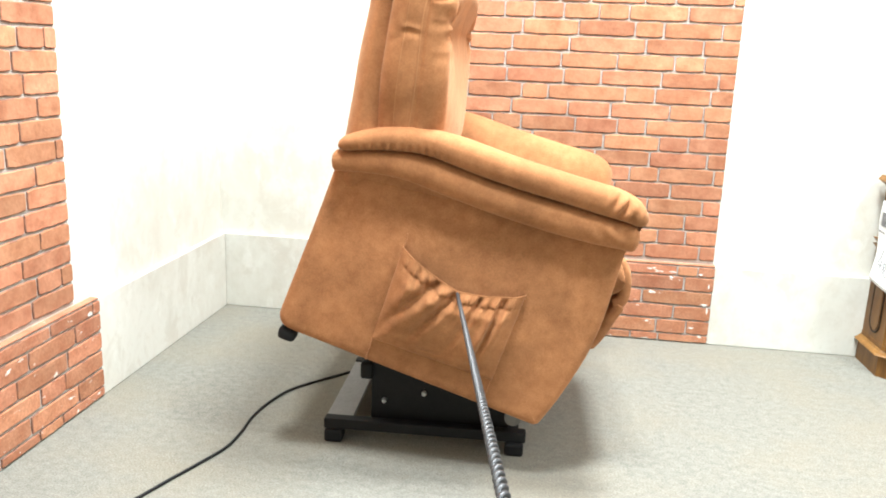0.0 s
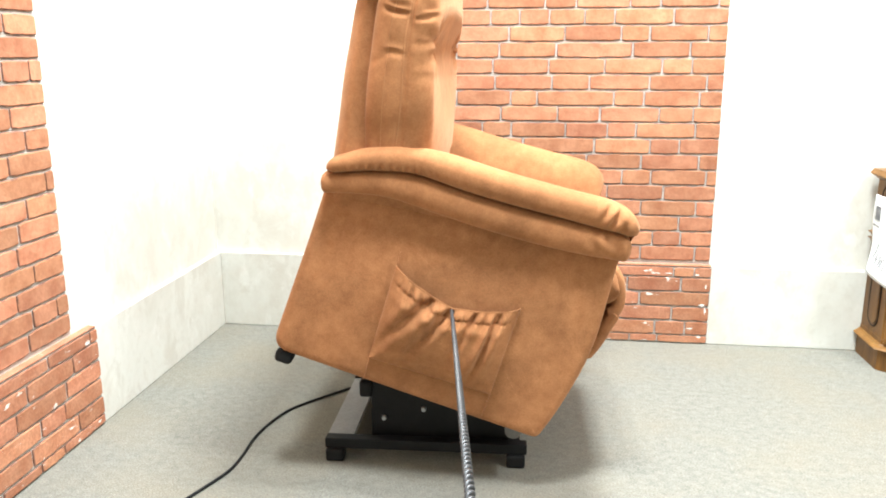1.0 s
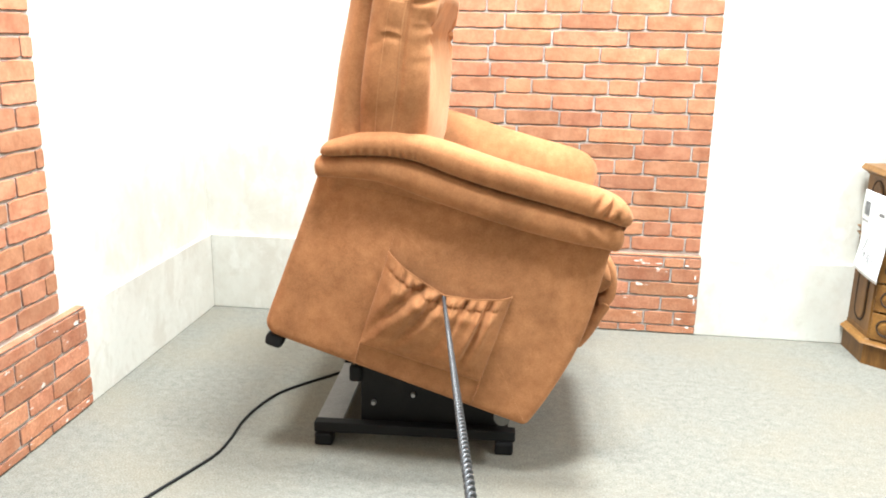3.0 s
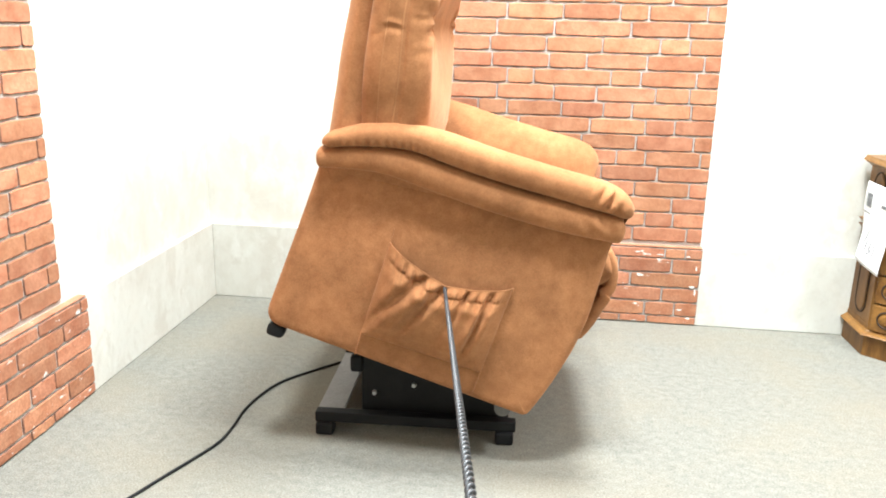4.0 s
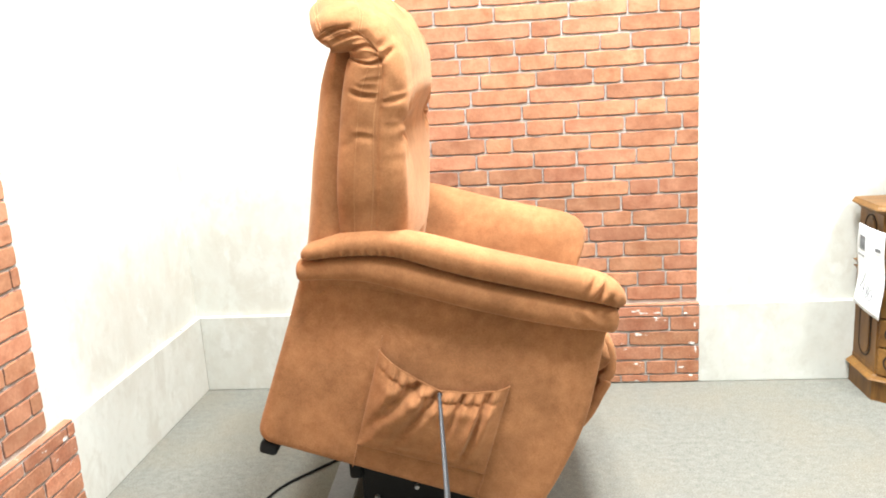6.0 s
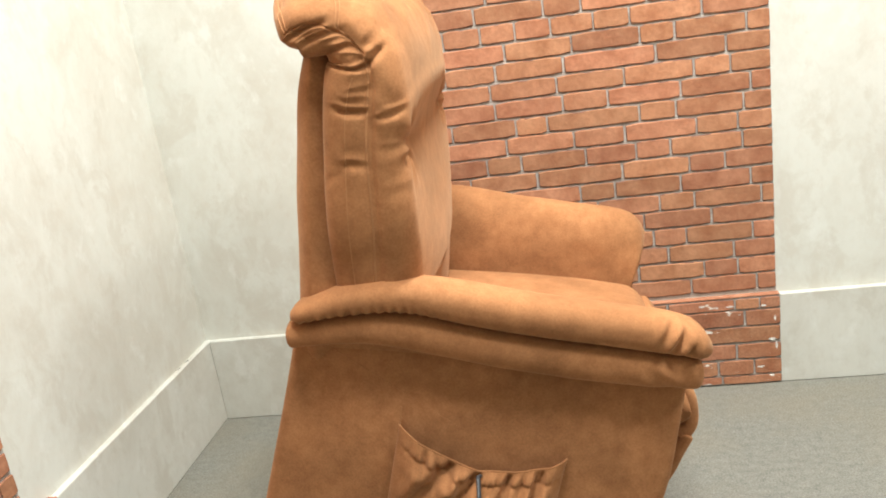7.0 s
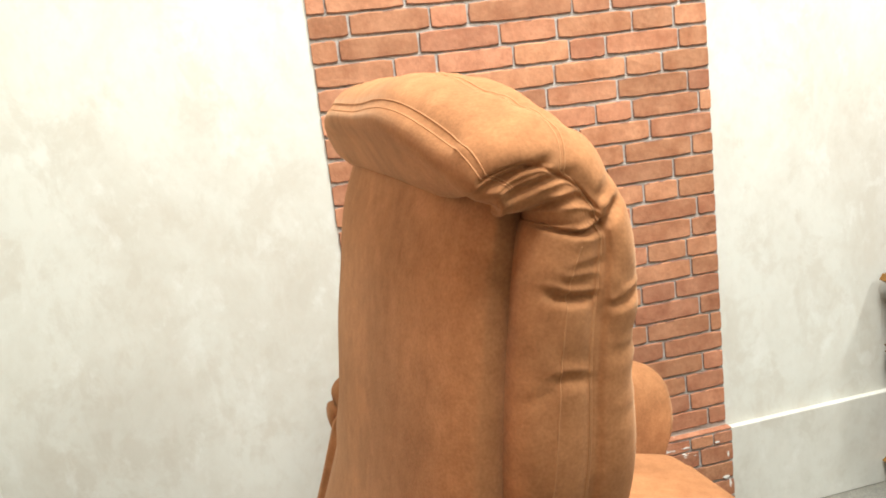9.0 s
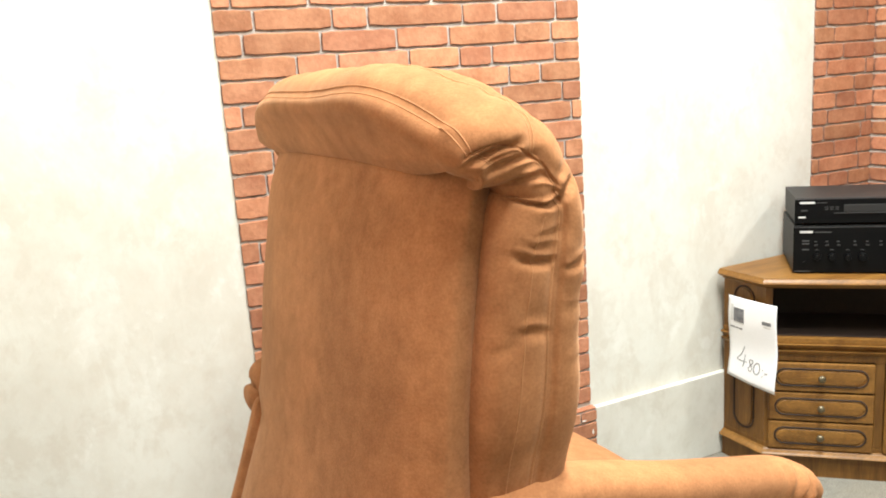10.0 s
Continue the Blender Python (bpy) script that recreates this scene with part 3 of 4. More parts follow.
def back_cushion():
    frames = back_frames(230)
    rings, middles = [], []
    for i, fr in enumerate(frames):
        c, d, nrm, h, u = fr
        half = back_half(c, u)
        cut = 0.0
        if u > 0.945:                                   # the roll closes with a round-edged rear face
            w = min(1.0, (u - 0.945) / 0.055)
            cut = 0.036 * (1 - math.sqrt(max(0.0, 1 - w * w)))
        rings.append([back_point(fr, a, b) for a, b in rounded_loop(2 * (half - cut), 2 * (h - cut), 0.042, nw=NW, nt=36, nc=7)])
        middles.append(c)
    fr = frames[-1]
    c, d, nrm, h, u = fr
    for f in (0.985, 0.96, 0.92, 0.86, 0.75, 0.55, 0.3, 0.1):
        ring = [back_point(fr, a * f, b * f) for a, b in rounded_loop(2 * (back_half(c, u) - 0.036), 2 * (h - 0.036), 0.042, nw=NW, nt=36, nc=7)]
        rings.append([(x + 0.014 * (1 - f ** 4), y, z - 0.044 * (1 - f ** 4)) for x, y, z in ring])
        middles.append(c)
    return frames, rings, middles


_, RINGS, MIDDLES = back_cushion()


def quilt_line(stops, n=150):
    """A line on the cushion's surface through (station, place round the section) stops."""
    pts = []
    for k, e in spline(stops, n):
        k = min(max(k, 0.0), len(RINGS) - 1.001)
        i, j = int(k), math.floor(e)
        fk, fe = k - i, e - j
        m = len(RINGS[i])
        a, b, c, d = (Vector(RINGS[p][q % m]) for p, q in ((i, j), (i, j + 1), (i + 1, j), (i + 1, j + 1)))
        pts.append(a.lerp(b, fe).lerp(c.lerp(d, fe), fk))
    return pts


SIDE_UP = [(40, across(7)), (100, across(7)), (150, across(7)), (172, across(6)), (187, across(3.5)), (198, across(-1)), (206, across(-14)), (209, across(-34)), (209, across(-56))]
REAR_UP = [(211, across(17.6)), (216, across(13)), (219.5, across(7)), (221.6, across(0)), (221.4, across(-12)), (221.2, across(-24)), (222, across(-40)), (222.5, across(-56))]
PLAIN = [(40, across(17.0)), (100, across(17.0)), (150, across(16.6)), (161, across(15.6))]


def draw_in():
    """Seams draw the stuffing in, and the strips between them stand up in soft lumps."""
    verts = np.array(RINGS)
    heart = np.array([[(m.x, 0.0, m.y)] * verts.shape[1] for m in MIDDLES])
    heart[:, :, 1] = verts[:, :, 1]
    inward = heart - verts
    inward /= np.linalg.norm(inward, axis=2)[:, :, None] + 1e-9
    side = np.clip((np.abs(verts[:, :, 1] - YC) - (YC - YN - 0.040)) / 0.030, 0, 1)
    inward *= (1 - side)[:, :, None]
    inward[:, :, 1] -= side * np.sign(verts[:, :, 1] - YC)
    for stops, depth, wide in [(mirrored(SIDE_UP), 0.0058, 0.010), (mirrored(REAR_UP), 0.0050, 0.010)]:
        line = np.array([tuple(p) for p in quilt_line(stops, 320)])
        reach = np.r_[0, np.cumsum(np.linalg.norm(np.diff(line, axis=0), axis=1))]
        calm = 0.42 if depth > 0.0054 else 99.0
        for i in range(36, len(verts)):
            gaps = np.linalg.norm(verts[i][:, None, :] - line[None, :, :], axis=2)
            near, run = np.min(gaps, axis=1), reach[np.argmin(gaps, axis=1)]
            pucker = 0.80 + 0.28 * np.sin(run / 0.0105 + 1.7 * np.sin(run / 0.031)) * (run > calm)
            pull = depth * pucker * np.exp(-(near / wide) ** 2) - 0.30 * depth * np.exp(-((near - 3.0 * wide) / (1.6 * wide)) ** 2)
            pull += 0.0035 * (pucker - 0.80) * np.exp(-((near - 1.8 * wide) / (1.5 * wide)) ** 2)
            verts[i] += inward[i] * pull[:, None]
    return [[tuple(p) for p in ring] for ring in verts.tolist()]


RINGS = draw_in()
part("back_cushion", loft(RINGS), SUEDE, chair, "tan quilted back cushion rolled over the top")


def stitched(stops, n, r=0.0011):
    part("seam", tube(quilt_line(stops, n), r, 5), STITCH, chair)


stitched(PLAIN, 150, 0.0009)                           # plain seam up each side
stitched([(k, MID - e) for k, e in PLAIN], 150, 0.0009)
for off in (-0.45, 0.45):                              # twin seam up the side and along the top of the roll
    stitched(mirrored([(k + (off * 2.0 if e < across(2) else 0), e + (off if e >= across(2) else 0)) for k, e in SIDE_UP]), 800)
for off in (-0.8, 0.8):                                # twin seam along the rear edge of the roll
    stitched(mirrored([(k + off, e) for k, e in REAR_UP]), 600, 0.0009)


def back_shell():
    rear = curve_at((0.58, 0.70, 0.80, 0.87, 0.96, 1.08, 1.16, 1.27, 1.36), (-0.338, -0.294, -0.257, -0.237, -0.221, -0.203, -0.187, -0.164, -0.128))
    front = curve_at((0.58, 0.80, 0.92, 1.06, 1.17, 1.28, 1.36), (-0.20, -0.130, -0.122, -0.108, -0.092, -0.070, -0.06))
    rings = []
    for z in np.linspace(0.58, 1.345, 82):
        xr, xf = rear(z), front(z)
        w = 2 * (YC - YN - 0.040 - 0.012 * (z - 0.8) - 0.055 * max(0.0, min(1.0, (0.855 - z) / 0.03)))
        ring = []
        for a, b in rounded_loop(w, xf - xr, 0.045, nw=30, nt=6, nc=6):
            rearward = max(0.0, min(1.0, -2 * b / (xf - xr)))
            bulge = (0.020 - 0.048 * min(1.0, abs(2 * a / w)) ** 2.8) * rearward
            ring.append(((xr + xf) / 2 + b - bulge + (0.003 * noise.noise((a * 5, z * 5, 9)) if b < 0 else 0), YC + a, z))
        rings.append(ring)
    part("back_shell", loft(rings), SUEDE, chair, "smooth tan suede rear of the backrest")


back_shell()


# folds of the pocket: place along the hem, depth, breadth, how far they run down, lean
GATHERS = [(0.070, 0.007, 0.013, 0.16, 0.0), (0.150, 0.010, 0.015, 0.22, 0.05), (0.215, 0.011, 0.014, 0.30, 0.10), (0.285, 0.010, 0.013, 0.20, 0.08), (0.350, 0.012, 0.013, 0.26, 0.04),
           (0.500, 0.008, 0.014, 0.20, -0.06), (0.570, 0.010, 0.015, 0.18, -0.03), (0.640, 0.011, 0.014, 0.28, -0.02), (0.725, 0.007, 0.013, 0.16, 0.0), (0.810, 0.015, 0.014, 0.55, -0.02), (0.895, 0.008, 0.013, 0.20, 0.0),
           (0.310, 0.011, 0.036, 0.55, -0.34), (0.440, 0.011, 0.034, 0.50, -0.22), (0.640, 0.008, 0.030, 0.42, -0.10), (0.845, 0.010, 0.026, 0.60, -0.06)]


def pocket():
    """A gathered pouch with an elastic hem on the near side."""
    tl, tm, tr, br, bl = (Vector(p) for p in ((-0.066, 0.618), (0.078, 0.518), (0.246, 0.513), (0.172, 0.281), (-0.141, 0.372)))
    nu, nv = 180, 60
    rows = []
    for j in range(nv + 1):
        v = j / nv
        row = []
        for i in range(nu + 1):
            u = i / nu
            uu = u / 0.44
            top = (tl.lerp(tm, uu) if u < 0.44 else tm.lerp(tr, (u - 0.44) / 0.56))
            top = top + Vector((0, -0.006 * math.sin(math.pi * min(1, uu)) if u < 0.44 else -0.005 * math.sin(math.pi * (u - 0.44) / 0.56)))
            low = bl.lerp(br, u)
            p = top.lerp(low, v)
            edge = min(1.0, 9 * u, 9 * (1 - u), 7 * (1 - v)) ** 0.7
            out = 0.010 * edge + 0.028 * edge * math.sin(math.pi * min(1, 0.12 + v * 0.95)) ** 0.9
            taut = 1 - math.exp(-(v / 0.045) ** 2)
            for u0, depth, wide, length, lean in GATHERS:
                depth *= (1.6 if wide > 0.02 else 0.55) * taut
                length *= 1.35 if wide > 0.02 else 1.0
                off = u - u0 - lean * v
                out -= edge * depth * math.exp(-(off / wide) ** 2) * math.exp(-(v / length) ** 2)
                out += 0.45 * edge * depth * math.exp(-((abs(off) - 2.1 * wide) / (1.2 * wide)) ** 2) * math.exp(-(v / length) ** 2)
            out += 0.007 * edge * noise.noise((u * 5 + 1.2 * v, 1.6 * v, 2.2))
            hem = 1 - step(v - 0.115, 0.03)
            pucker = noise.noise((u * 34, 0.6 * v, 4.4)) + 0.6 * noise.noise((u * 70, 0.9 * v, 8.4))
            out += edge * (0.0055 * hem + 0.0034 * pucker * math.exp(-((v - 0.12) / 0.085) ** 2) * taut)
            out -= 0.0060 * math.exp(-((v - 0.138) / 0.014) ** 2) * edge
            out += 0.006 * edge * math.exp(-((v - 0.25) / 0.07) ** 2)
            row.append((p.x, YN + 0.048 - out, p.y))
        rows.append(row)
    bm = bmesh.new()
    grid = [[bm.verts.new(p) for p in row] for row in rows]
    back = [[bm.verts.new((p[0], p[1] + 0.004, p[2])) for p in row] for row in rows]
    for j in range(nv):
        for i in range(nu):
            bm.faces.new((grid[j][i], grid[j][i + 1], grid[j + 1][i + 1], grid[j + 1][i]))
            bm.faces.new((back[j][i], back[j + 1][i], back[j + 1][i + 1], back[j][i + 1]))
    for i in range(nu):
        bm.faces.new((grid[0][i], back[0][i], back[0][i + 1], grid[0][i + 1]))
        bm.faces.new((grid[nv][i], grid[nv][i + 1], back[nv][i + 1], back[nv][i]))
    for j in range(nv):
        bm.faces.new((grid[j][0], grid[j + 1][0], back[j + 1][0], back[j][0]))
        bm.faces.new((grid[j][nu], back[j][nu], back[j + 1][nu], grid[j + 1][nu]))
    ob = part("side_pocket", bm, SUEDE, chair, "gathered side pocket with an elastic hem")
    part("hem", tube([(x, y + 0.001, z) for x, y, z in rows[0]], 0.0020, 8), SUEDE, ob, "rolled elastic hem")
    return ob


pouch = pocket()


def panel_seams():
    y = YN + 0.0505
    for pts in ([(-0.056, 0.655), (-0.060, 0.635), (-0.066, 0.616)], [(-0.141, 0.372), (-0.150, 0.338), (-0.157, 0.312)], [(-0.141, 0.374), (0.015, 0.330), (0.172, 0.281)], [(0.246, 0.513), (0.210, 0.400), (0.172, 0.281), (0.150, 0.212)]):
        part("seam", tube([(x, y, z) for x, z in spline(pts, 14)], 0.0016, 5), SUEDE, chair)


panel_seams()

# lifting frame
def steel(name, *args, mat=BLACK, label=""):
    return part(name, box(*args), mat, chair, label, smooth=False)


for far in (False, True):
    y0, y1 = sorted((flip(2.475, far), flip(2.510, far)))
    steel("base_rail", -0.300, 0.275, y0, y1, 0.038, 0.068, 0.003)
    for x in (-0.272, 0.244):
        y2, y3 = sorted((flip(2.465, far), flip(2.515, far)))
        steel("foot_pad", x - 0.026, x + 0.026, y2, y3, 0.0, 0.038, 0.007, mat=RUBBER)
    yl = flip(2.566, far)
    for name, pts, r in (("lift_arm", [(-0.165, 0.115), (0.16, 0.092), (0.255, 0.150)], 0.017), ("lift_link", [(-0.17, 0.215), (0.02, 0.150), (0.215, 0.165)], 0.015)):
        bm = tube([(x, yl, z) for x, z in pts], r, 8)
        part(name, bm, BLACK, chair)
    loop = outline([(-0.172, 0.330), (-0.172, 0.030), (0.05, 0.026), (0.235, 0.030), (0.245, 0.17), (0.05, 0.235), (-0.10, 0.315)], (0.01, 0.01, 0.02, 0.03, 0.02, 0.03, 0.02), 4)
    part("lift_plate", loft([[(p.x, flip(y, far), p.y) for p in loop] for y in (2.528, 2.534)]), BLACK, chair, smooth=False)
    for x, z in ((-0.135, 0.115), (-0.02, 0.145), (0.18, 0.125)):
        bm = bmesh.new()
        bmesh.ops.create_cone(bm, cap_ends=True, segments=14, radius1=0.008, radius2=0.006, depth=0.012, matrix=Matrix.Translation((x, flip(2.523, far), z)) @ Matrix.Rotation(radians(90 if not far else -90), 4, "X"))
        part("bolt", bm, GREYMETAL, chair, "bright steel bolt", angle=40)
    bm = bmesh.new()
    bmesh.ops.create_cone(bm, cap_ends=True, segments=28, radius1=0.023, radius2=0.023, depth=0.016, matrix=Matrix.Translation((0.235, flip(2.43, far), 0.135)) @ Matrix.Rotation(radians(90), 4, "X"))
    bmesh.ops.bevel(bm, geom=[e for e in bm.edges if e.calc_face_angle(0) > 1], offset=0.004, segments=2, affect="EDGES")
    part("roller", bm, GREYPLASTIC, chair, "grey plastic roller", angle=40)
    bm = box(-0.398, -0.350, *sorted((flip(2.352, far), flip(2.400, far))), 0.338, 0.374, 0.012, 3)
    bmesh.ops.rotate(bm, verts=bm.verts, cent=(-0.37, 2.38, 0.355), matrix=Matrix.Rotation(radians(17), 3, "Y"))
    part("rear_glide", bm, RUBBER, chair, "black plastic glide")

steel("cross_plate", -0.300, -0.222, 2.506, flip(2.506, True), 0.052, 0.062, 0.002, mat=GREYPAINT, label="flat grey steel cross plate")
steel("cross_bar", 0.225, 0.255, 2.505, flip(2.505, True), 0.040, 0.066, 0.003)
steel("motor_housing", -0.13, 0.12, YC - 0.045, YC + 0.045, 0.115, 0.205, 0.012, mat=RUBBER)
part("motor_tube", tube([(-0.16, YC, 0.19), (0.20, YC, 0.13)], 0.022, 16), BLACK, chair, angle=40)
part("cable_clip", box(-0.205, -0.168, 2.515, 2.555, 0.178, 0.228, 0.008), RUBBER, chair)
settle(chair)
TURN = Matrix.Translation((0.0, 2.30, 0)) @ Matrix.Rotation(radians(2.7), 4, "Z") @ Matrix.Translation((0.0, -2.30, 0))
chair.matrix_world = TURN @ Matrix.Translation(chair.location)     # it stands a little askew to the walls

# ---- cords ----
mains = spline([(-0.215, 2.90, 0.185), (-0.235, 3.00, 0.11), (-0.275, 3.035, 0.035), (-0.32, 3.005, 0.006), (-0.370, 2.945, 0.005), (-0.431, 2.873, 0.005), (-0.513, 2.759, 0.005), (-0.544, 2.656, 0.005), (-0.556, 2.548, 0.005),
                (-0.551, 2.447, 0.005), (-0.555, 2.360, 0.005), (-0.587, 2.262, 0.005), (-0.625, 2.165, 0.005), (-0.664, 2.060, 0.005), (-0.74, 1.90, 0.005), (-0.86, 1.70, 0.005), (-0.98, 1.55, 0.005)], 180)
tagged(part("mains_cord", tube(mains, 0.0042, 8), RUBBER), "thin black mains cord trailing over the carpet", "cable")

# coiled hand-control lead: pulled out straight from the pocket, then hanging down to the floor
A, B = Vector((0.078, 2.285, 0.522)), Vector((0.259, 0.896, 0.834))


def coil_line(n):
    drop = spline([tuple(A), tuple(A.lerp(B, 0.5)), tuple(A.lerp(B, 1.0)), tuple(A.lerp(B, 1.10)), tuple(A.lerp(B, 1.18)), (0.300, 0.585, 0.83), (0.305, 0.570, 0.50), (0.31, 0.57, 0.20), (0.335, 0.57, 0.030), (0.40, 0.52, 0.013), (0.52, 0.45, 0.013)], n)
    return [Vector(p) for p in drop]


def coiled_lead():
    core = coil_line(60)
    lead = tube(core, 0.0016, 8)
    ob = tagged(part("hand_control_lead", lead, CORD), "dark grey coiled hand-control lead pulled out of the side pocket", "cable")
    line = coil_line(4200)
    pts, up, turn = [], None, 0.0
    for i, p in enumerate(line):
        ahead = (line[min(i + 1, len(line) - 1)] - line[max(i - 1, 0)]).normalized()
        up = (up or ahead.orthogonal()).normalized()
        up = (up - ahead * up.dot(ahead)).normalized()
        turn += 2 * math.pi * (line[i] - line[max(i - 1, 0)]).length / (0.0062 + 0.0065 * min(1.0, i / 1900))
        pts.append(p + 0.0023 * (math.cos(turn) * up + math.sin(turn) * ahead.cross(up)))
    part("coil", tube(pts, 0.0021, 7), CORD, ob, "tightly wound lead")
    return ob


lead = coiled_lead()
part("plug_end", tube([tuple(A), (0.079, 2.312, 0.508), (0.083, 2.326, 0.450), (0.085, 2.328, 0.40)], 0.0042, 8), CORD, lead)

# ---- corner cabinet with its hi-fi ----
ANG = radians(42)
CD, CN = Vector((math.cos(ANG), -math.sin(ANG), 0)), Vector((-math.sin(ANG), -math.cos(ANG), 0))
CB = Vector((1.5337, 3.3847, 0))                       # left front corner of the carcass
FRONT = 0.822                                        # length of its front


def at_front(u, out, z):
    return CB + CD * u + CN * out + Vector((0, 0, z))


def front_box(u0, u1, o0, o1, z0, z1, bevel=0.0, seg=2):
    """A block on the cabinet's front: u along it, o outwards from it."""
    bm = box(u0, u1, o0, o1, z0, z1, bevel, seg)
    m = Matrix(((CD.x, CN.x, 0, CB.x), (CD.y, CN.y, 0, CB.y), (0, 0, 1, 0), (0, 0, 0, 1)))
    bmesh.ops.transform(bm, matrix=m, verts=bm.verts)
    return bm


cabinet = empty("corner_cabinet", (1.95, 3.25, 0), "brown oak corner cabinet with an open niche and three drawers", "cabinet")
RB = CB + CD * FRONT
PLAN = [(1.530, YB - SK - 0.004), (CB.x, CB.y), (RB.x, RB.y), (XR - SK - 0.004, RB.y - 0.03), (XR - SK - 0.004, YB - SK - 0.004)]


def grown(d):
    """The plan with its three front faces moved out by d."""
    pts = [Vector(p) for p in PLAN]
    n1 = Vector((-(pts[1] - pts[0]).y, (pts[1] - pts[0]).x)).normalized()
    if n1.x > 0:
        n1 = -n1
    n2 = Vector((CN.x, CN.y))
    n3 = Vector((-0.1, -1.0)).normalized()
    return [pts[0] + Vector((n1.x * d, 0)), pts[1] + (n1 + n2) * d * 0.62, pts[2] + (n2 + n3) * d * 0.62, pts[3] + Vector((0, n3.y * d)), pts[4]]


def plan_slab(name, z0, z1, d0, d1, mat, label=""):
    """A slab of the plan whose front edge goes out from d0 below to d1 above in a soft curve."""
    rings = []
    for k in range(6):
        u = k / 5
        d = d0 + (d1 - d0) * (u * u * (3 - 2 * u))
        rings.append([(p.x, p.y, z0 + (z1 - z0) * u) for p in grown(d)])
    return part(name, loft(rings), mat, cabinet, label, smooth=True, angle=25)


plan_slab("plinth", 0.0, 0.082, 0.010, 0.010, OAK)
plan_slab("base_moulding", 0.082, 0.100, 0.026, 0.006, OAKFLAT)
plan_slab("base_board", 0.100, 0.116, 0.002, 0.002, OAK)
plan_slab("shelf_board", 0.489, 0.505, 0.004, 0.004, OAKFLAT)
plan_slab("waist_moulding", 0.471, 0.487, 0.006, 0.018, OAKFLAT)
plan_slab("waist_moulding", 0.448, 0.464, 0.004, 0.016, OAKFLAT)
plan_slab("waist_board", 0.424, 0.489, 0.001, 0.001, OAK)
plan_slab("top_moulding", 0.684, 0.704, 0.006, 0.030, OAKFLAT)
plan_slab("top", 0.704, 0.722, 0.034, 0.024, OAKFLAT, "polished brown oak top")


def canted_panel():
    p0, p1 = Vector((*PLAN[0], 0)), Vector((*PLAN[1], 0))
    d = (p1 - p0).normalized()
    nrm = Vector((d.y, -d.x, 0))
    if nrm.x > 0:
        nrm = -nrm
    w = (p1 - p0).length
    inward = -nrm
    rings = []
    for q, o in ((p0, 0), (p1, 0), (p1, 0.02), (p0, 0.02)):
        rings.append(q + inward * o)
    bm = loft([[(q.x, q.y, z) for q in rings] for z in (0.116, 0.686)])
    ob = part("side_panel", bm, OAK, cabinet, smooth=False)
    # raised field with round ends
    pts, half, mid = [], 0.045, w * 0.5
    for k in range(40):
        a = 2 * math.pi * k / 40
        cz = 0.625 if math.sin(a) > 0 else 0.185
        pts.append(p0 + d * (mid + half * math.cos(a)) + nrm * 0.001 + Vector((0, 0, cz + half * math.sin(a))))
    pts.append(pts[0])
    part("panel_bead", tube(pts, 0.0030, 6), DARKWOOD_AND_SHADE, ob)
    pts = []
    for k in range(40):
        a = 2 * math.pi * k / 40
        cz = 0.625 if math.sin(a) > 0 else 0.185
        pts.append(p0 + d * (mid + 0.036 * math.cos(a)) + Vector((0, 0, cz + 0.036 * math.sin(a))))
    rings = [[q + nrm * 0.0005 for q in pts], [q + nrm * 0.004 for q in pts]]
    part("panel_field", loft(rings), OAK, ob, angle=30)
    return nrm, d, p0


CANT_N, CANT_D, _ = canted_panel()
part("stile", front_box(-0.004, 0.020, -0.02, 0.0, 0.116, 0.686, 0.002, 1), OAK, cabinet, smooth=False)
part("stile", front_box(0.344, 0.374, -0.02, 0.0, 0.116, 0.424, 0.002, 1), OAK, cabinet, smooth=False)
part("stile", front_box(FRONT - 0.03, FRONT, -0.02, 0.0, 0.116, 0.686, 0.002, 1), OAK, cabinet, smooth=False)
# the shade inside the niche is put into the colour of its back
part("niche_back", front_box(0.0, FRONT, -0.30, -0.29, 0.505, 0.686), DARKWOOD_AND_SHADE, cabinet, "back of the open niche, its shade put into the colour", smooth=False)
# sheet added over the oak shelf to paint the niche floor as shaded
part("niche_floor", front_box(0.026, FRONT - 0.032, -0.29, -0.022, 0.5052, 0.5080), DARKWOOD_AND_SHADE, cabinet, "dark sheet for the shade on the niche floor", smooth=False)
part("inner_board", front_box(0.02, FRONT - 0.02, -0.05, -0.03, 0.116, 0.44), DARKWOOD_AND_SHADE, cabinet, smooth=False)
bm = loft([[(q.x, q.y, z) for q in (Vector((*PLAN[3], 0)), RB, RB + Vector((0, 0.02, 0)), Vector((*PLAN[3], 0)) + Vector((0, 0.02, 0)))] for z in (0.116, 0.686)])
part("side_panel", bm, OAK, cabinet, smooth=False)


def stadium(u0, u1, z0, z1, n=14):
    r = (z1 - z0) / 2
    out = []
    for k in range(n + 1):
        a = radians(-90 + 180 * k / n)
        out.append((u1 - r + r * math.cos(a), (z0 + z1) / 2 + r * math.sin(a)))
    for k in range(n + 1):
        a = radians(90 + 180 * k / n)
        out.append((u0 + r + r * math.cos(a), (z0 + z1) / 2 + r * math.sin(a)))
    return out


def knob(u, z, parent):
    rings = []
    for o, r in ((0.012, 0.005), (0.018, 0.004), (0.022, 0.006), (0.027, 0.0115), (0.033, 0.0125), (0.037, 0.009), (0.039, 0.003)):
        rings.append([at_front(u + r * math.cos(a), o, z + r * math.sin(a)) for a in (2 * math.pi * k / 16 for k in range(16))])
    part("knob", loft(rings), BRASS, parent, "old brass knob")


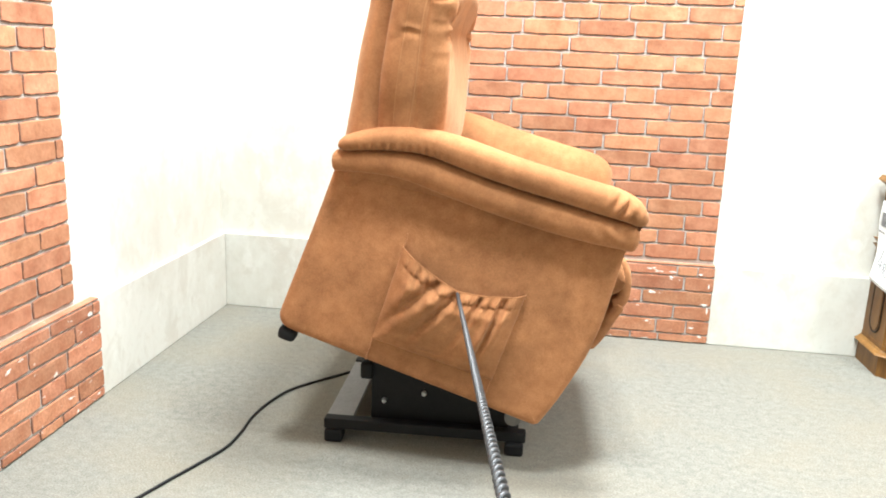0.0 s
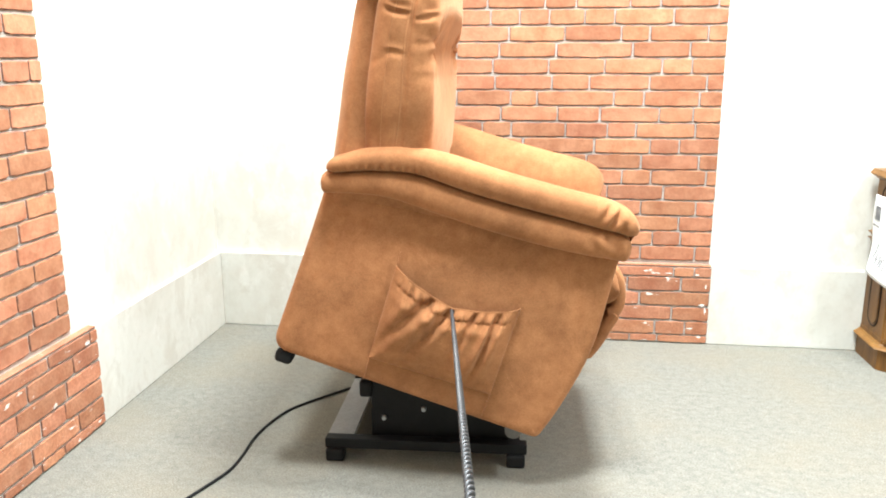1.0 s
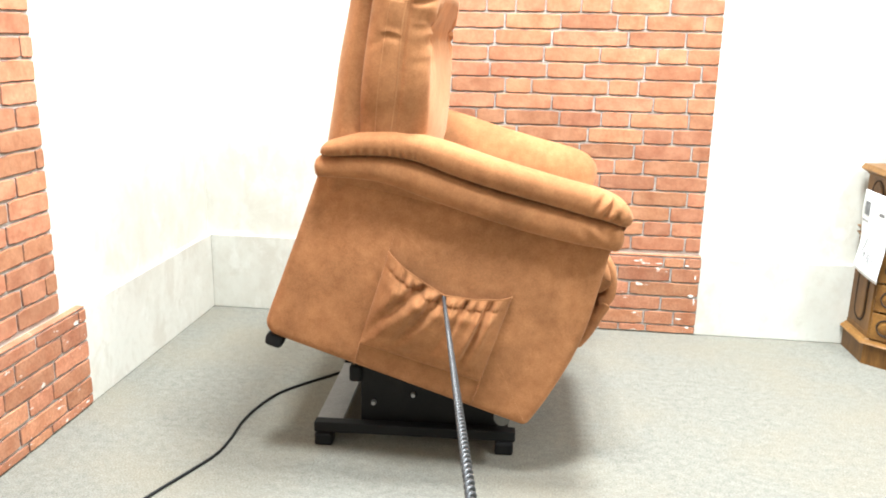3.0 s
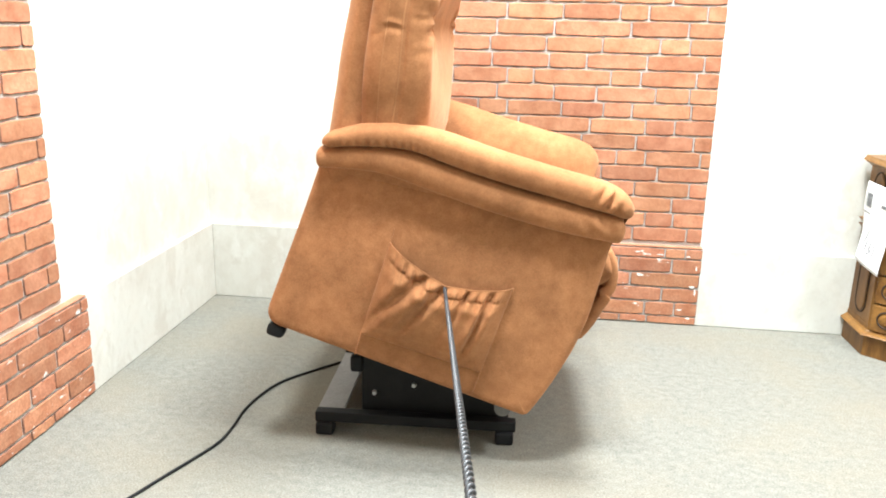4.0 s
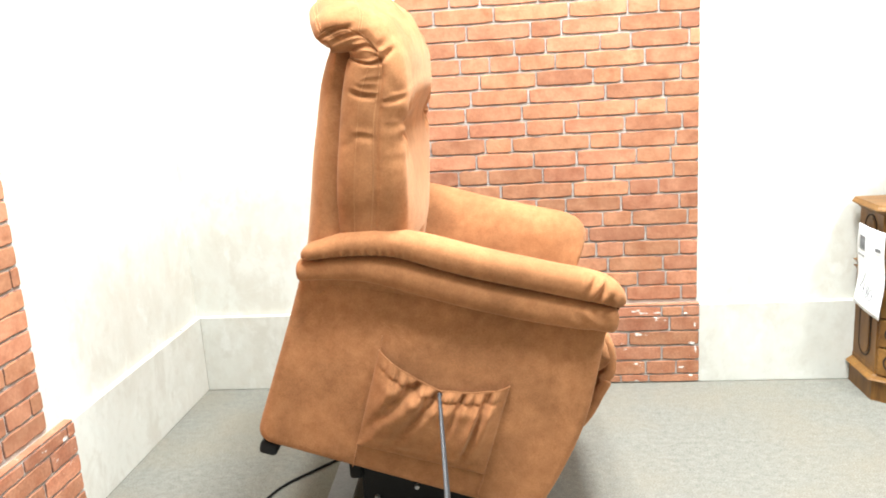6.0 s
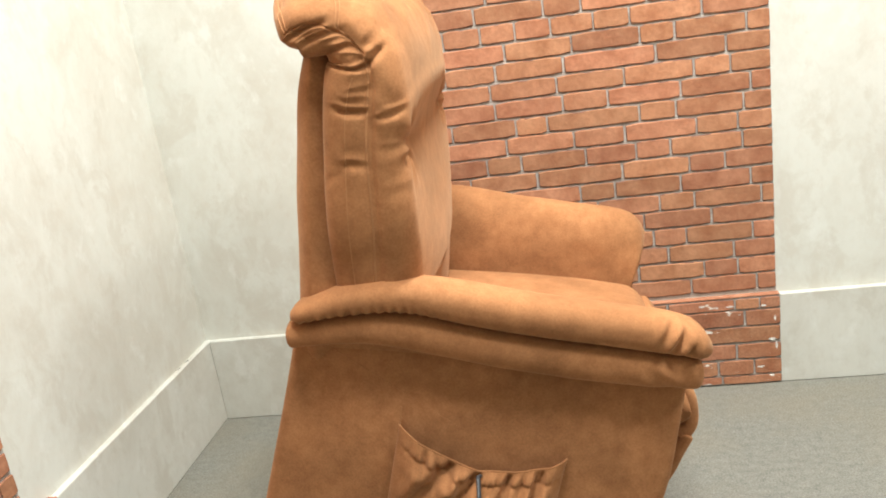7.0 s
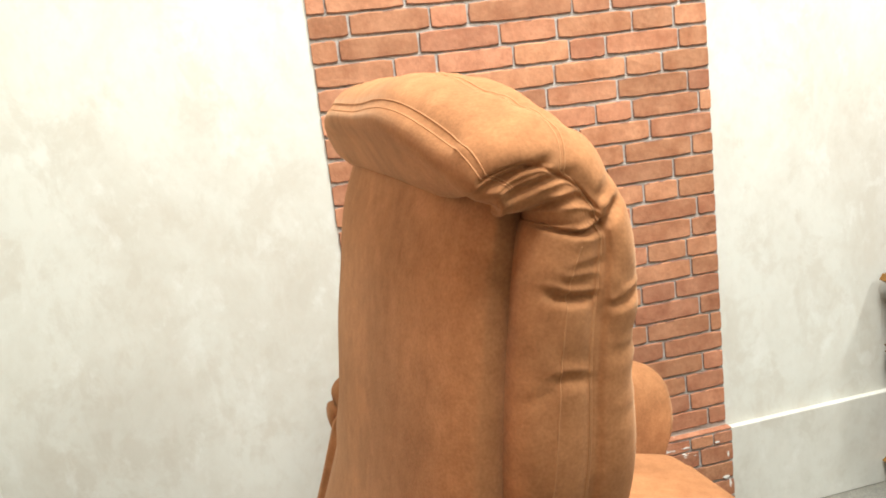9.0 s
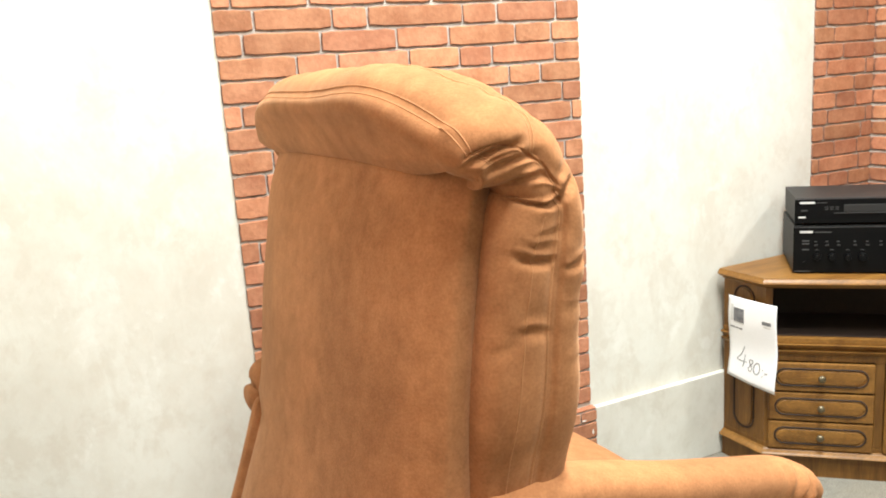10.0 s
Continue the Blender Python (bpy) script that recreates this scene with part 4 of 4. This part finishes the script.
def front_leaf(name, u0, u1, z0, z1, fields, knob_at):
    leaf = part(name, front_box(u0, u1, 0.0, 0.014, z0, z1, 0.004, 2), OAKFLAT, cabinet, smooth=False)
    for f0, f1, g0, g1 in fields:
        loop = stadium(f0, f1, g0, g1) if (f1 - f0) > (g1 - g0) else [((f0 + f1) / 2 + (q[1] - (g0 + g1) / 2), (g0 + g1) / 2 + (q[0] - (f0 + f1) / 2)) for q in stadium((f0 + f1) / 2 - (g1 - g0) / 2, (f0 + f1) / 2 + (g1 - g0) / 2, (g0 + g1) / 2 - (f1 - f0) / 2, (g0 + g1) / 2 + (f1 - f0) / 2)]
        pts = [at_front(u, 0.0150, z) for u, z in loop]
        part("groove", tube(pts + pts[:1], 0.0030, 6), DARKWOOD_AND_SHADE, leaf)
        cu, cz = (f0 + f1) / 2, (g0 + g1) / 2
        rings = []
        for shrink, o in ((0.005, 0.0135), (0.007, 0.0165), (0.010, 0.0172)):
            rings.append([at_front(u + math.copysign(min(shrink, abs(u - cu)), cu - u), o, z + math.copysign(min(shrink, abs(z - cz)), cz - z)) for u, z in loop])
        part("field", loft(rings), OAKFLAT, leaf, angle=40)
    knob(*knob_at, leaf)
    return leaf


for z0, z1 in ((0.317, 0.420), (0.209, 0.311), (0.102, 0.203)):
    front_leaf("drawer", 0.010, 0.342, z0, z1, [(0.032, 0.320, z0 + 0.022, z1 - 0.020)], (0.176, (z0 + z1) / 2 + 0.002))
front_leaf("door", 0.374, FRONT - 0.026, 0.102, 0.420, [(0.404, FRONT - 0.056, 0.133, 0.389)], (0.388, 0.245))
settle(cabinet)


# price sheet hung on the canted side
def sheet():
    """An A4 sheet that hangs from its top edge and curls."""
    rows = []
    c0 = Vector((1.520, 3.532, 0))
    right = (CANT_D * 0.995 - CANT_N * 0.01).normalized()
    nrm = right.cross(Vector((0, 0, 1)))
    if nrm.dot(Vector((-0.6, -0.8, 0))) < 0:
        nrm = -nrm
    for j in range(25):
        v = j / 24
        row = []
        for i in range(17):
            u = i / 16
            curl = 0.007 * math.sin(2.4 * math.pi * v + 0.6 * u) * (0.3 + 0.7 * v)
            z = 0.632 - 0.297 * v + 0.002 * u - 0.016 * u * v
            row.append(c0 + right * (0.21 * u) + nrm * (0.010 + curl + 0.006 * math.sin(3 * u)) + Vector((0, 0, z)))
        rows.append(row)
    bm = bmesh.new()
    a = [[bm.verts.new(p) for p in row] for row in rows]
    b = [[bm.verts.new(p - nrm * 0.0006) for p in row] for row in rows]
    for j in range(24):
        for i in range(16):
            bm.faces.new((a[j][i], a[j][i + 1], a[j + 1][i + 1], a[j + 1][i]))
            bm.faces.new((b[j][i], b[j + 1][i], b[j + 1][i + 1], b[j][i + 1]))
    edge = [(0, i) for i in range(17)] + [(j, 16) for j in range(1, 25)] + [(24, i) for i in range(15, -1, -1)] + [(j, 0) for j in range(23, 0, -1)]
    for p, q in zip(edge, edge[1:] + edge[:1]):
        bm.faces.new((a[p[0]][p[1]], b[p[0]][p[1]], b[q[0]][q[1]], a[q[0]][q[1]]))
    page = tagged(part("price_sheet", bm, PAPER), "white printed price sheet with a handwritten price hanging on the cabinet", "sign")

    def spot(u, v, lift=0.0008):
        fu, fv = u * 16, v * 24
        i, j = min(int(fu), 15), min(int(fv), 23)
        p = rows[j][i].lerp(rows[j][i + 1], fu - i).lerp(rows[j + 1][i].lerp(rows[j + 1][i + 1], fu - i), fv - j)
        return p + nrm * lift

    def patch(name, u0, u1, v0, v1, mat, lift=0.0008, n=6):
        bm = bmesh.new()
        g = [[bm.verts.new(spot(u0 + (u1 - u0) * i / n, v0 + (v1 - v0) * j / n, lift)) for i in range(n + 1)] for j in range(n + 1)]
        for j in range(n):
            for i in range(n):
                bm.faces.new((g[j][i], g[j][i + 1], g[j + 1][i + 1], g[j + 1][i]))
        part(name, bm, mat, page)

    patch("printed_picture", 0.13, 0.36, 0.13, 0.30, INK)
    patch("printed_picture_frame", 0.06, 0.125, 0.10, 0.30, SILVER)
    patch("printed_picture_base", 0.13, 0.36, 0.305, 0.315, SILVER)
    patch("printed_mark", 0.73, 0.90, 0.205, 0.245, INK)
    patch("printed_line", 0.76, 0.89, 0.265, 0.277, SILVER)
    for u0, u1 in ((0.05, 0.16), (0.18, 0.23), (0.25, 0.32)):
        patch("printed_line", u0, u1, 0.365, 0.385, INK)
    # the handwritten price, as pen strokes
    strokes = [[(0.40, 0.58), (0.30, 0.70), (0.22, 0.755), (0.36, 0.765), (0.47, 0.76)], [(0.42, 0.68), (0.40, 0.76), (0.385, 0.83)],
               [(0.60, 0.71), (0.53, 0.72), (0.55, 0.76), (0.61, 0.80), (0.58, 0.845), (0.52, 0.83), (0.56, 0.78), (0.62, 0.73), (0.60, 0.71)],
               [(0.73, 0.715), (0.66, 0.76), (0.67, 0.84), (0.74, 0.85), (0.79, 0.79), (0.77, 0.73), (0.72, 0.715)], [(0.845, 0.775), (0.855, 0.785)], [(0.90, 0.81), (0.96, 0.805)], [(0.855, 0.845), (0.865, 0.855)]]
    for s in strokes:
        part("pen_stroke", tube([spot(u, v, 0.0010) for u, v in spline([(0.20 + (u - 0.22) * 0.86, v) for u, v in s], 24)], 0.0012, 5), INK, page)


sheet()


def hifi(name, label, place, width, depth, height, foot, build):
    """A hi-fi unit, front parallel to the cabinet's front; place: u along it, o out of it, z of its feet."""
    u, o, z = place
    unit = empty(name, at_front(u, o, z), label, "hi-fi")
    for du in (0.05, width - 0.05):
        for do in (-0.04, -depth + 0.05):
            bm = front_box(u + du - 0.018, u + du + 0.018, o + do - 0.018, o + do + 0.018, z, z + foot, 0.003)
            part("foot", bm, RUBBER, unit)
    z += foot
    part("cover", front_box(u + 0.003, u + width - 0.003, o - depth, o - 0.012, z, z + height, 0.002), HIFITOP, unit, "matt black sheet steel cover", smooth=False)
    part("front_panel", front_box(u, u + width, o - 0.012, o, z, z + height - 0.002, 0.0025), HIFI, unit, smooth=False)

    def bar(label_, u0, u1, z0, z1, mat, lift=0.0008, bevel=0.0):
        part(label_, front_box(u + u0, u + u1, o, o + lift, z + z0, z + z1, bevel), mat, unit, smooth=False)

    def dial(u0, z0, r, length):
        rings = [[at_front(u + u0 + q * math.cos(a), o + h, z + z0 + q * math.sin(a)) for a in (2 * math.pi * k / 24 for k in range(24))] for h, q in ((0, r), (length * 0.85, r), (length, r * 0.88), (length, 0.001))]
        part("dial", loft(rings), HIFI, unit, angle=35)
        part("dial_mark", front_box(u + u0 - 0.0006, u + u0 + 0.0006, o + length, o + length + 0.0005, z + z0 + r * 0.3, z + z0 + r * 0.8), GREYPRINT, unit, smooth=False)
    build(bar, dial)
    settle(unit)
    return unit


def amp_front(bar, dial):
    bar("badge", 0.020, 0.060, 0.137, 0.144, SILVER, 0.001, 0.0004)
    bar("printed_line", 0.064, 0.118, 0.138, 0.141, GREYPRINT)
    for zz in (0.108, 0.098, 0.078):
        bar("printed_line", 0.028, 0.050, zz, zz + 0.004, GREYPRINT)
    bar("trim_line", 0.004, 0.426, 0.155, 0.1565, GREYPRINT, 0.0012)
    for uu in (0.066, 0.100, 0.135, 0.185, 0.222, 0.262, 0.30):
        bar("printed_line", uu, uu + 0.008, 0.106, 0.109, GREYPRINT)
        bar("button", uu, uu + 0.010, 0.092, 0.098, HIFITOP, 0.004, 0.001)
    for uu, r in ((0.074, 0.011), (0.120, 0.012), (0.168, 0.010), (0.212, 0.014)):
        dial(uu, 0.056, r, 0.016)
        bar("printed_line", uu - 0.006, uu + 0.006, 0.078, 0.080, GREYPRINT)
    dial(0.340, 0.080, 0.032, 0.026)
    dial(0.036, 0.036, 0.0045, 0.003)
    bar("printed_line", 0.005, 0.055, 0.004, 0.007, GREYPRINT)


def player_front(bar, dial):
    bar("badge", 0.016, 0.062, 0.066, 0.073, SILVER, 0.001, 0.0004)
    bar("printed_line", 0.068, 0.100, 0.068, 0.070, GREYPRINT)
    bar("button", 0.020, 0.040, 0.040, 0.046, HIFITOP, 0.004, 0.001)
    bar("disc_tray", 0.150, 0.330, 0.036, 0.062, HIFITOP, 0.003, 0.001)
    bar("tray_line", 0.120, 0.330, 0.033, 0.0345, GREYPRINT, 0.0035)
    bar("badge", 0.012, 0.034, 0.018, 0.023, SILVER, 0.001)
    for zz in (0.046, 0.053):
        for uu in (0.092, 0.108, 0.124):
            bar("printed_line", uu, uu + 0.011, zz, zz + 0.002, GREYPRINT)
    for uu in (0.345, 0.365, 0.385):
        bar("button", uu, uu + 0.014, 0.030, 0.038, HIFITOP, 0.004, 0.001)


hifi("stereo_amplifier", "black stereo amplifier with a row of dials standing on the cabinet", (0.085, -0.040, 0.7222), 0.43, 0.31, 0.159, 0.004, amp_front)
hifi("disc_player", "flat black disc player stacked on the amplifier", (0.088, -0.045, 0.7222 + 0.1632), 0.43, 0.29, 0.083, 0.010, player_front)

# ---- ceiling luminaires, all out of view, with one for the added fill ----
for lx, ly, watt, wide, deep in LAMPS:
    light = empty("ceiling_light", (lx, ly, CEIL), "flat white rectangular ceiling light, out of view", "lamp", "ceiling lights")
    bm = box(lx - wide / 2, lx + wide / 2, ly - deep / 2, ly + deep / 2, CEIL - 0.05, CEIL, 0.004)
    part("frame", bm, CEILING, light, smooth=False)
    part("diffuser", box(lx - wide / 2 + 0.025, lx + wide / 2 - 0.025, ly - deep / 2 + 0.025, ly + deep / 2 - 0.025, CEIL - 0.054, CEIL - 0.046), DIFFUSER, light, smooth=False)
    settle(light)

# ---- brickwork: panels of thin bricks on walls and baseboards ----
COURSE = 0.06035
Z_TOP = 1.4539                                        # middle of the course that the pattern counts from
# butt joints along the panel, course by course downwards; the pattern comes back every eleven courses
JOINTS = [(-0.02, 0.203, 0.478, 0.690, 0.800), (-0.118, 0.100, 0.338, 0.450, 0.660, 0.878), (0.057, 0.275, 0.390, 0.590, 0.700, 0.909), (-0.05, 0.070, 0.180, 0.292, 0.424, 0.535, 0.751),
          (-0.075, 0.140, 0.352, 0.563, 0.667, 0.879), (-0.060, 0.105, 0.321, 0.607, 0.817, 0.934), (0.080, 0.294, 0.506, 0.720, 0.828), (-0.115, 0.090, 0.309, 0.451, 0.676, 0.887),
          (-0.061, 0.151, 0.252, 0.546, 0.658, 0.864), (-0.096, 0.114, 0.334, 0.495, 0.718, 0.844), (0.042, 0.155, 0.366, 0.527, 0.634, 0.856)]


def brick_mesh(seed, mat=BRICK):
    """A brick slip of unit length and height with worn, uneven edges; its face lies towards -y."""
    rnd = random.Random(seed)
    bm = bmesh.new()
    n = 7
    rim = [(-0.5 + i / n, -0.5) for i in range(n)] + [(0.5, -0.5 + i / 2) for i in range(2)] + [(0.5 - i / n, 0.5) for i in range(n)] + [(-0.5, 0.5 - i / 2) for i in range(2)]
    rim = [(x * (1 - 0.010 * rnd.random() - (0.012 if abs(x) == 0.5 and abs(z) == 0.5 else 0)), z * (1 - 0.085 * rnd.random() - (0.10 if abs(x) == 0.5 and abs(z) == 0.5 else 0))) for x, z in rim]
    back = [bm.verts.new((x, 0.001, z)) for x, z in rim]
    mid = [bm.verts.new((x, -0.0034 - 0.0008 * rnd.random(), z)) for x, z in rim]
    face = [bm.verts.new((x * 0.978, -0.0052 - 0.0010 * rnd.random(), z * 0.90)) for x, z in rim]
    m = len(rim)
    for a, b in ((back, mid), (mid, face)):
        for i in range(m):
            f = bm.faces.new((a[i], a[(i + 1) % m], b[(i + 1) % m], b[i]))
            low = rim[i][1] + rim[(i + 1) % m][1] < -0.4 or abs(rim[i][0] + rim[(i + 1) % m][0]) > 0.9
            f.material_index = 1 if a is back or rnd.random() < (0.62 if low else 0.30) else 0
    bm.faces.new(face)
    bmesh.ops.recalc_face_normals(bm, faces=bm.faces)
    data = bpy.data.meshes.new("brick")
    bm.to_mesh(data)
    bm.free()
    data.materials.append(mat)
    data.materials.append(BRICKEDGE)
    return data


BRICKS = [brick_mesh(s) for s in range(14)]
WORN = [brick_mesh(s + 50, BRICKWORN) for s in range(10)]
layer = random.Random(5)


def lay(parent, frame_m, a0, a1, z0, z1, shift=0.0, course_shift=0, pool=BRICKS):
    """Bricks on a panel: a along it from a0 to a1, between two heights. frame_m takes (a, out, z) to the world."""
    bm = box(a0, a1, -0.0012, 0.0008, z0, z1)
    bmesh.ops.transform(bm, matrix=frame_m, verts=bm.verts)
    panel = part("mortar_panel", bm, MORTAR, parent, smooth=False)
    panel.matrix_parent_inverse = Matrix.Identity(4)
    top = Z_TOP + COURSE / 2
    rows = range(math.floor((top - z1) / COURSE), math.ceil((top - z0) / COURSE))
    for r in rows:
        zu, zl = min(z1, top - COURSE * r), max(z0, top - COURSE * (r + 1))
        if zu - zl < 0.012:
            continue
        cuts = []
        for lap in (-1, 0, 1):
            cuts += [j + shift + 1.075 * lap for j in JOINTS[(r + course_shift) % 11]]
        cuts = [a0] + sorted(c for c in cuts if a0 + 0.030 < c < a1 - 0.030) + [a1]
        for c0, c1 in zip(cuts, cuts[1:]):
            left = c0 + (0.0022 if c0 > a0 else 0.0)
            right = c1 - (0.0022 if c1 < a1 else 0.0)
            ob = new("brick", layer.choice(pool))
            ob.parent = panel
            gap = 0.0021 * layer.uniform(0.7, 1.3)
            ob.matrix_basis = frame_m @ Matrix.Translation(((left + right) / 2 + layer.uniform(-0.001, 0.001), -0.0008, (zu + zl) / 2 + layer.uniform(-0.001, 0.001))) @ Matrix.Diagonal((right - left, 1, zu - zl - 2 * gap, 1))


def facing(origin, along, out):
    """The frame of a panel: along it, into the wall, up."""
    inward = -Vector(out)
    return Matrix(((along[0], inward.x, 0, origin[0]), (along[1], inward.y, 0, origin[1]), (0, 0, 1, 0), (0, 0, 0, 1)))


BACK_W, BACK_S = facing((0, YB), (1, 0), (0, -1, 0)), facing((0, YB - SK), (1, 0), (0, -1, 0))
LEFT_W, LEFT_S = facing((XL, 0), (0, 1), (1, 0, 0)), facing((XL + SK, 0), (0, 1), (1, 0, 0))
lay(wall_back, BACK_W, -0.163, 0.946, SH + 0.008, 3.30)
lay(wall_back, BACK_W, 1.985, XR, SH + 0.008, 3.30, shift=0.31, course_shift=3)
RIGHT_W = facing((XR, 0), (0, -1), (-1, 0, 0))
lay(wall_right, RIGHT_W, -YB, -2.55, SH + 0.008, 3.30, shift=0.21, course_shift=3)
lay(wall_left, LEFT_W, 1.42, 2.512, SH + 0.008, 3.30, shift=1.66, course_shift=5)
lay(baseboard_back, BACK_S, -0.150, 0.952, 0.004, SH - 0.003, shift=-0.07, course_shift=4, pool=WORN)
lay(baseboard_left, LEFT_S, 1.42, 2.604, 0.004, SH - 0.003, shift=1.75, course_shift=8, pool=WORN)
for parent, m, a0, a1 in ((baseboard_back, BACK_S, -0.150, 0.952), (baseboard_left, LEFT_S, 1.42, 2.604)):
    bm = box(a0, a1, -0.004, SK, SH - 0.001, SH + 0.0035, 0.001, 1)
    bmesh.ops.transform(bm, matrix=m, verts=bm.verts)
    part("brick_cap", bm, BRICKWORN, parent, "brick paper folded over the top edge", smooth=False)

# knocked-off spots in the brick baseboard, down to the white plaster
CHIP = material("bare_white_plaster", (0.76, 0.73, 0.67), 0.9, scale=60, amount=0.4, grain=200, grain_amount=0.08, bump=0.2)
chipper = random.Random(9)
for x, z, w, h in ((0.925, 0.165, 0.030, 0.012), (0.938, 0.140, 0.010, 0.030), (0.885, 0.066, 0.034, 0.008), (0.700, 0.300, 0.022, 0.007), (0.790, 0.292, 0.030, 0.006), (0.900, 0.288, 0.018, 0.010), (0.935, 0.240, 0.008, 0.020)):
    rim = [(w / 2 * math.cos(t) * chipper.uniform(0.45, 1.1), h / 2 * math.sin(t) * chipper.uniform(0.45, 1.1)) for t in (2 * math.pi * k / 13 for k in range(13))]
    bm = loft([[(x + a, YB - SK - out, z + b) for a, b in rim] for out in (0.003, 0.0074)])
    part("chipped_spot", bm, CHIP, baseboard_back, "white chipped spot", smooth=False)
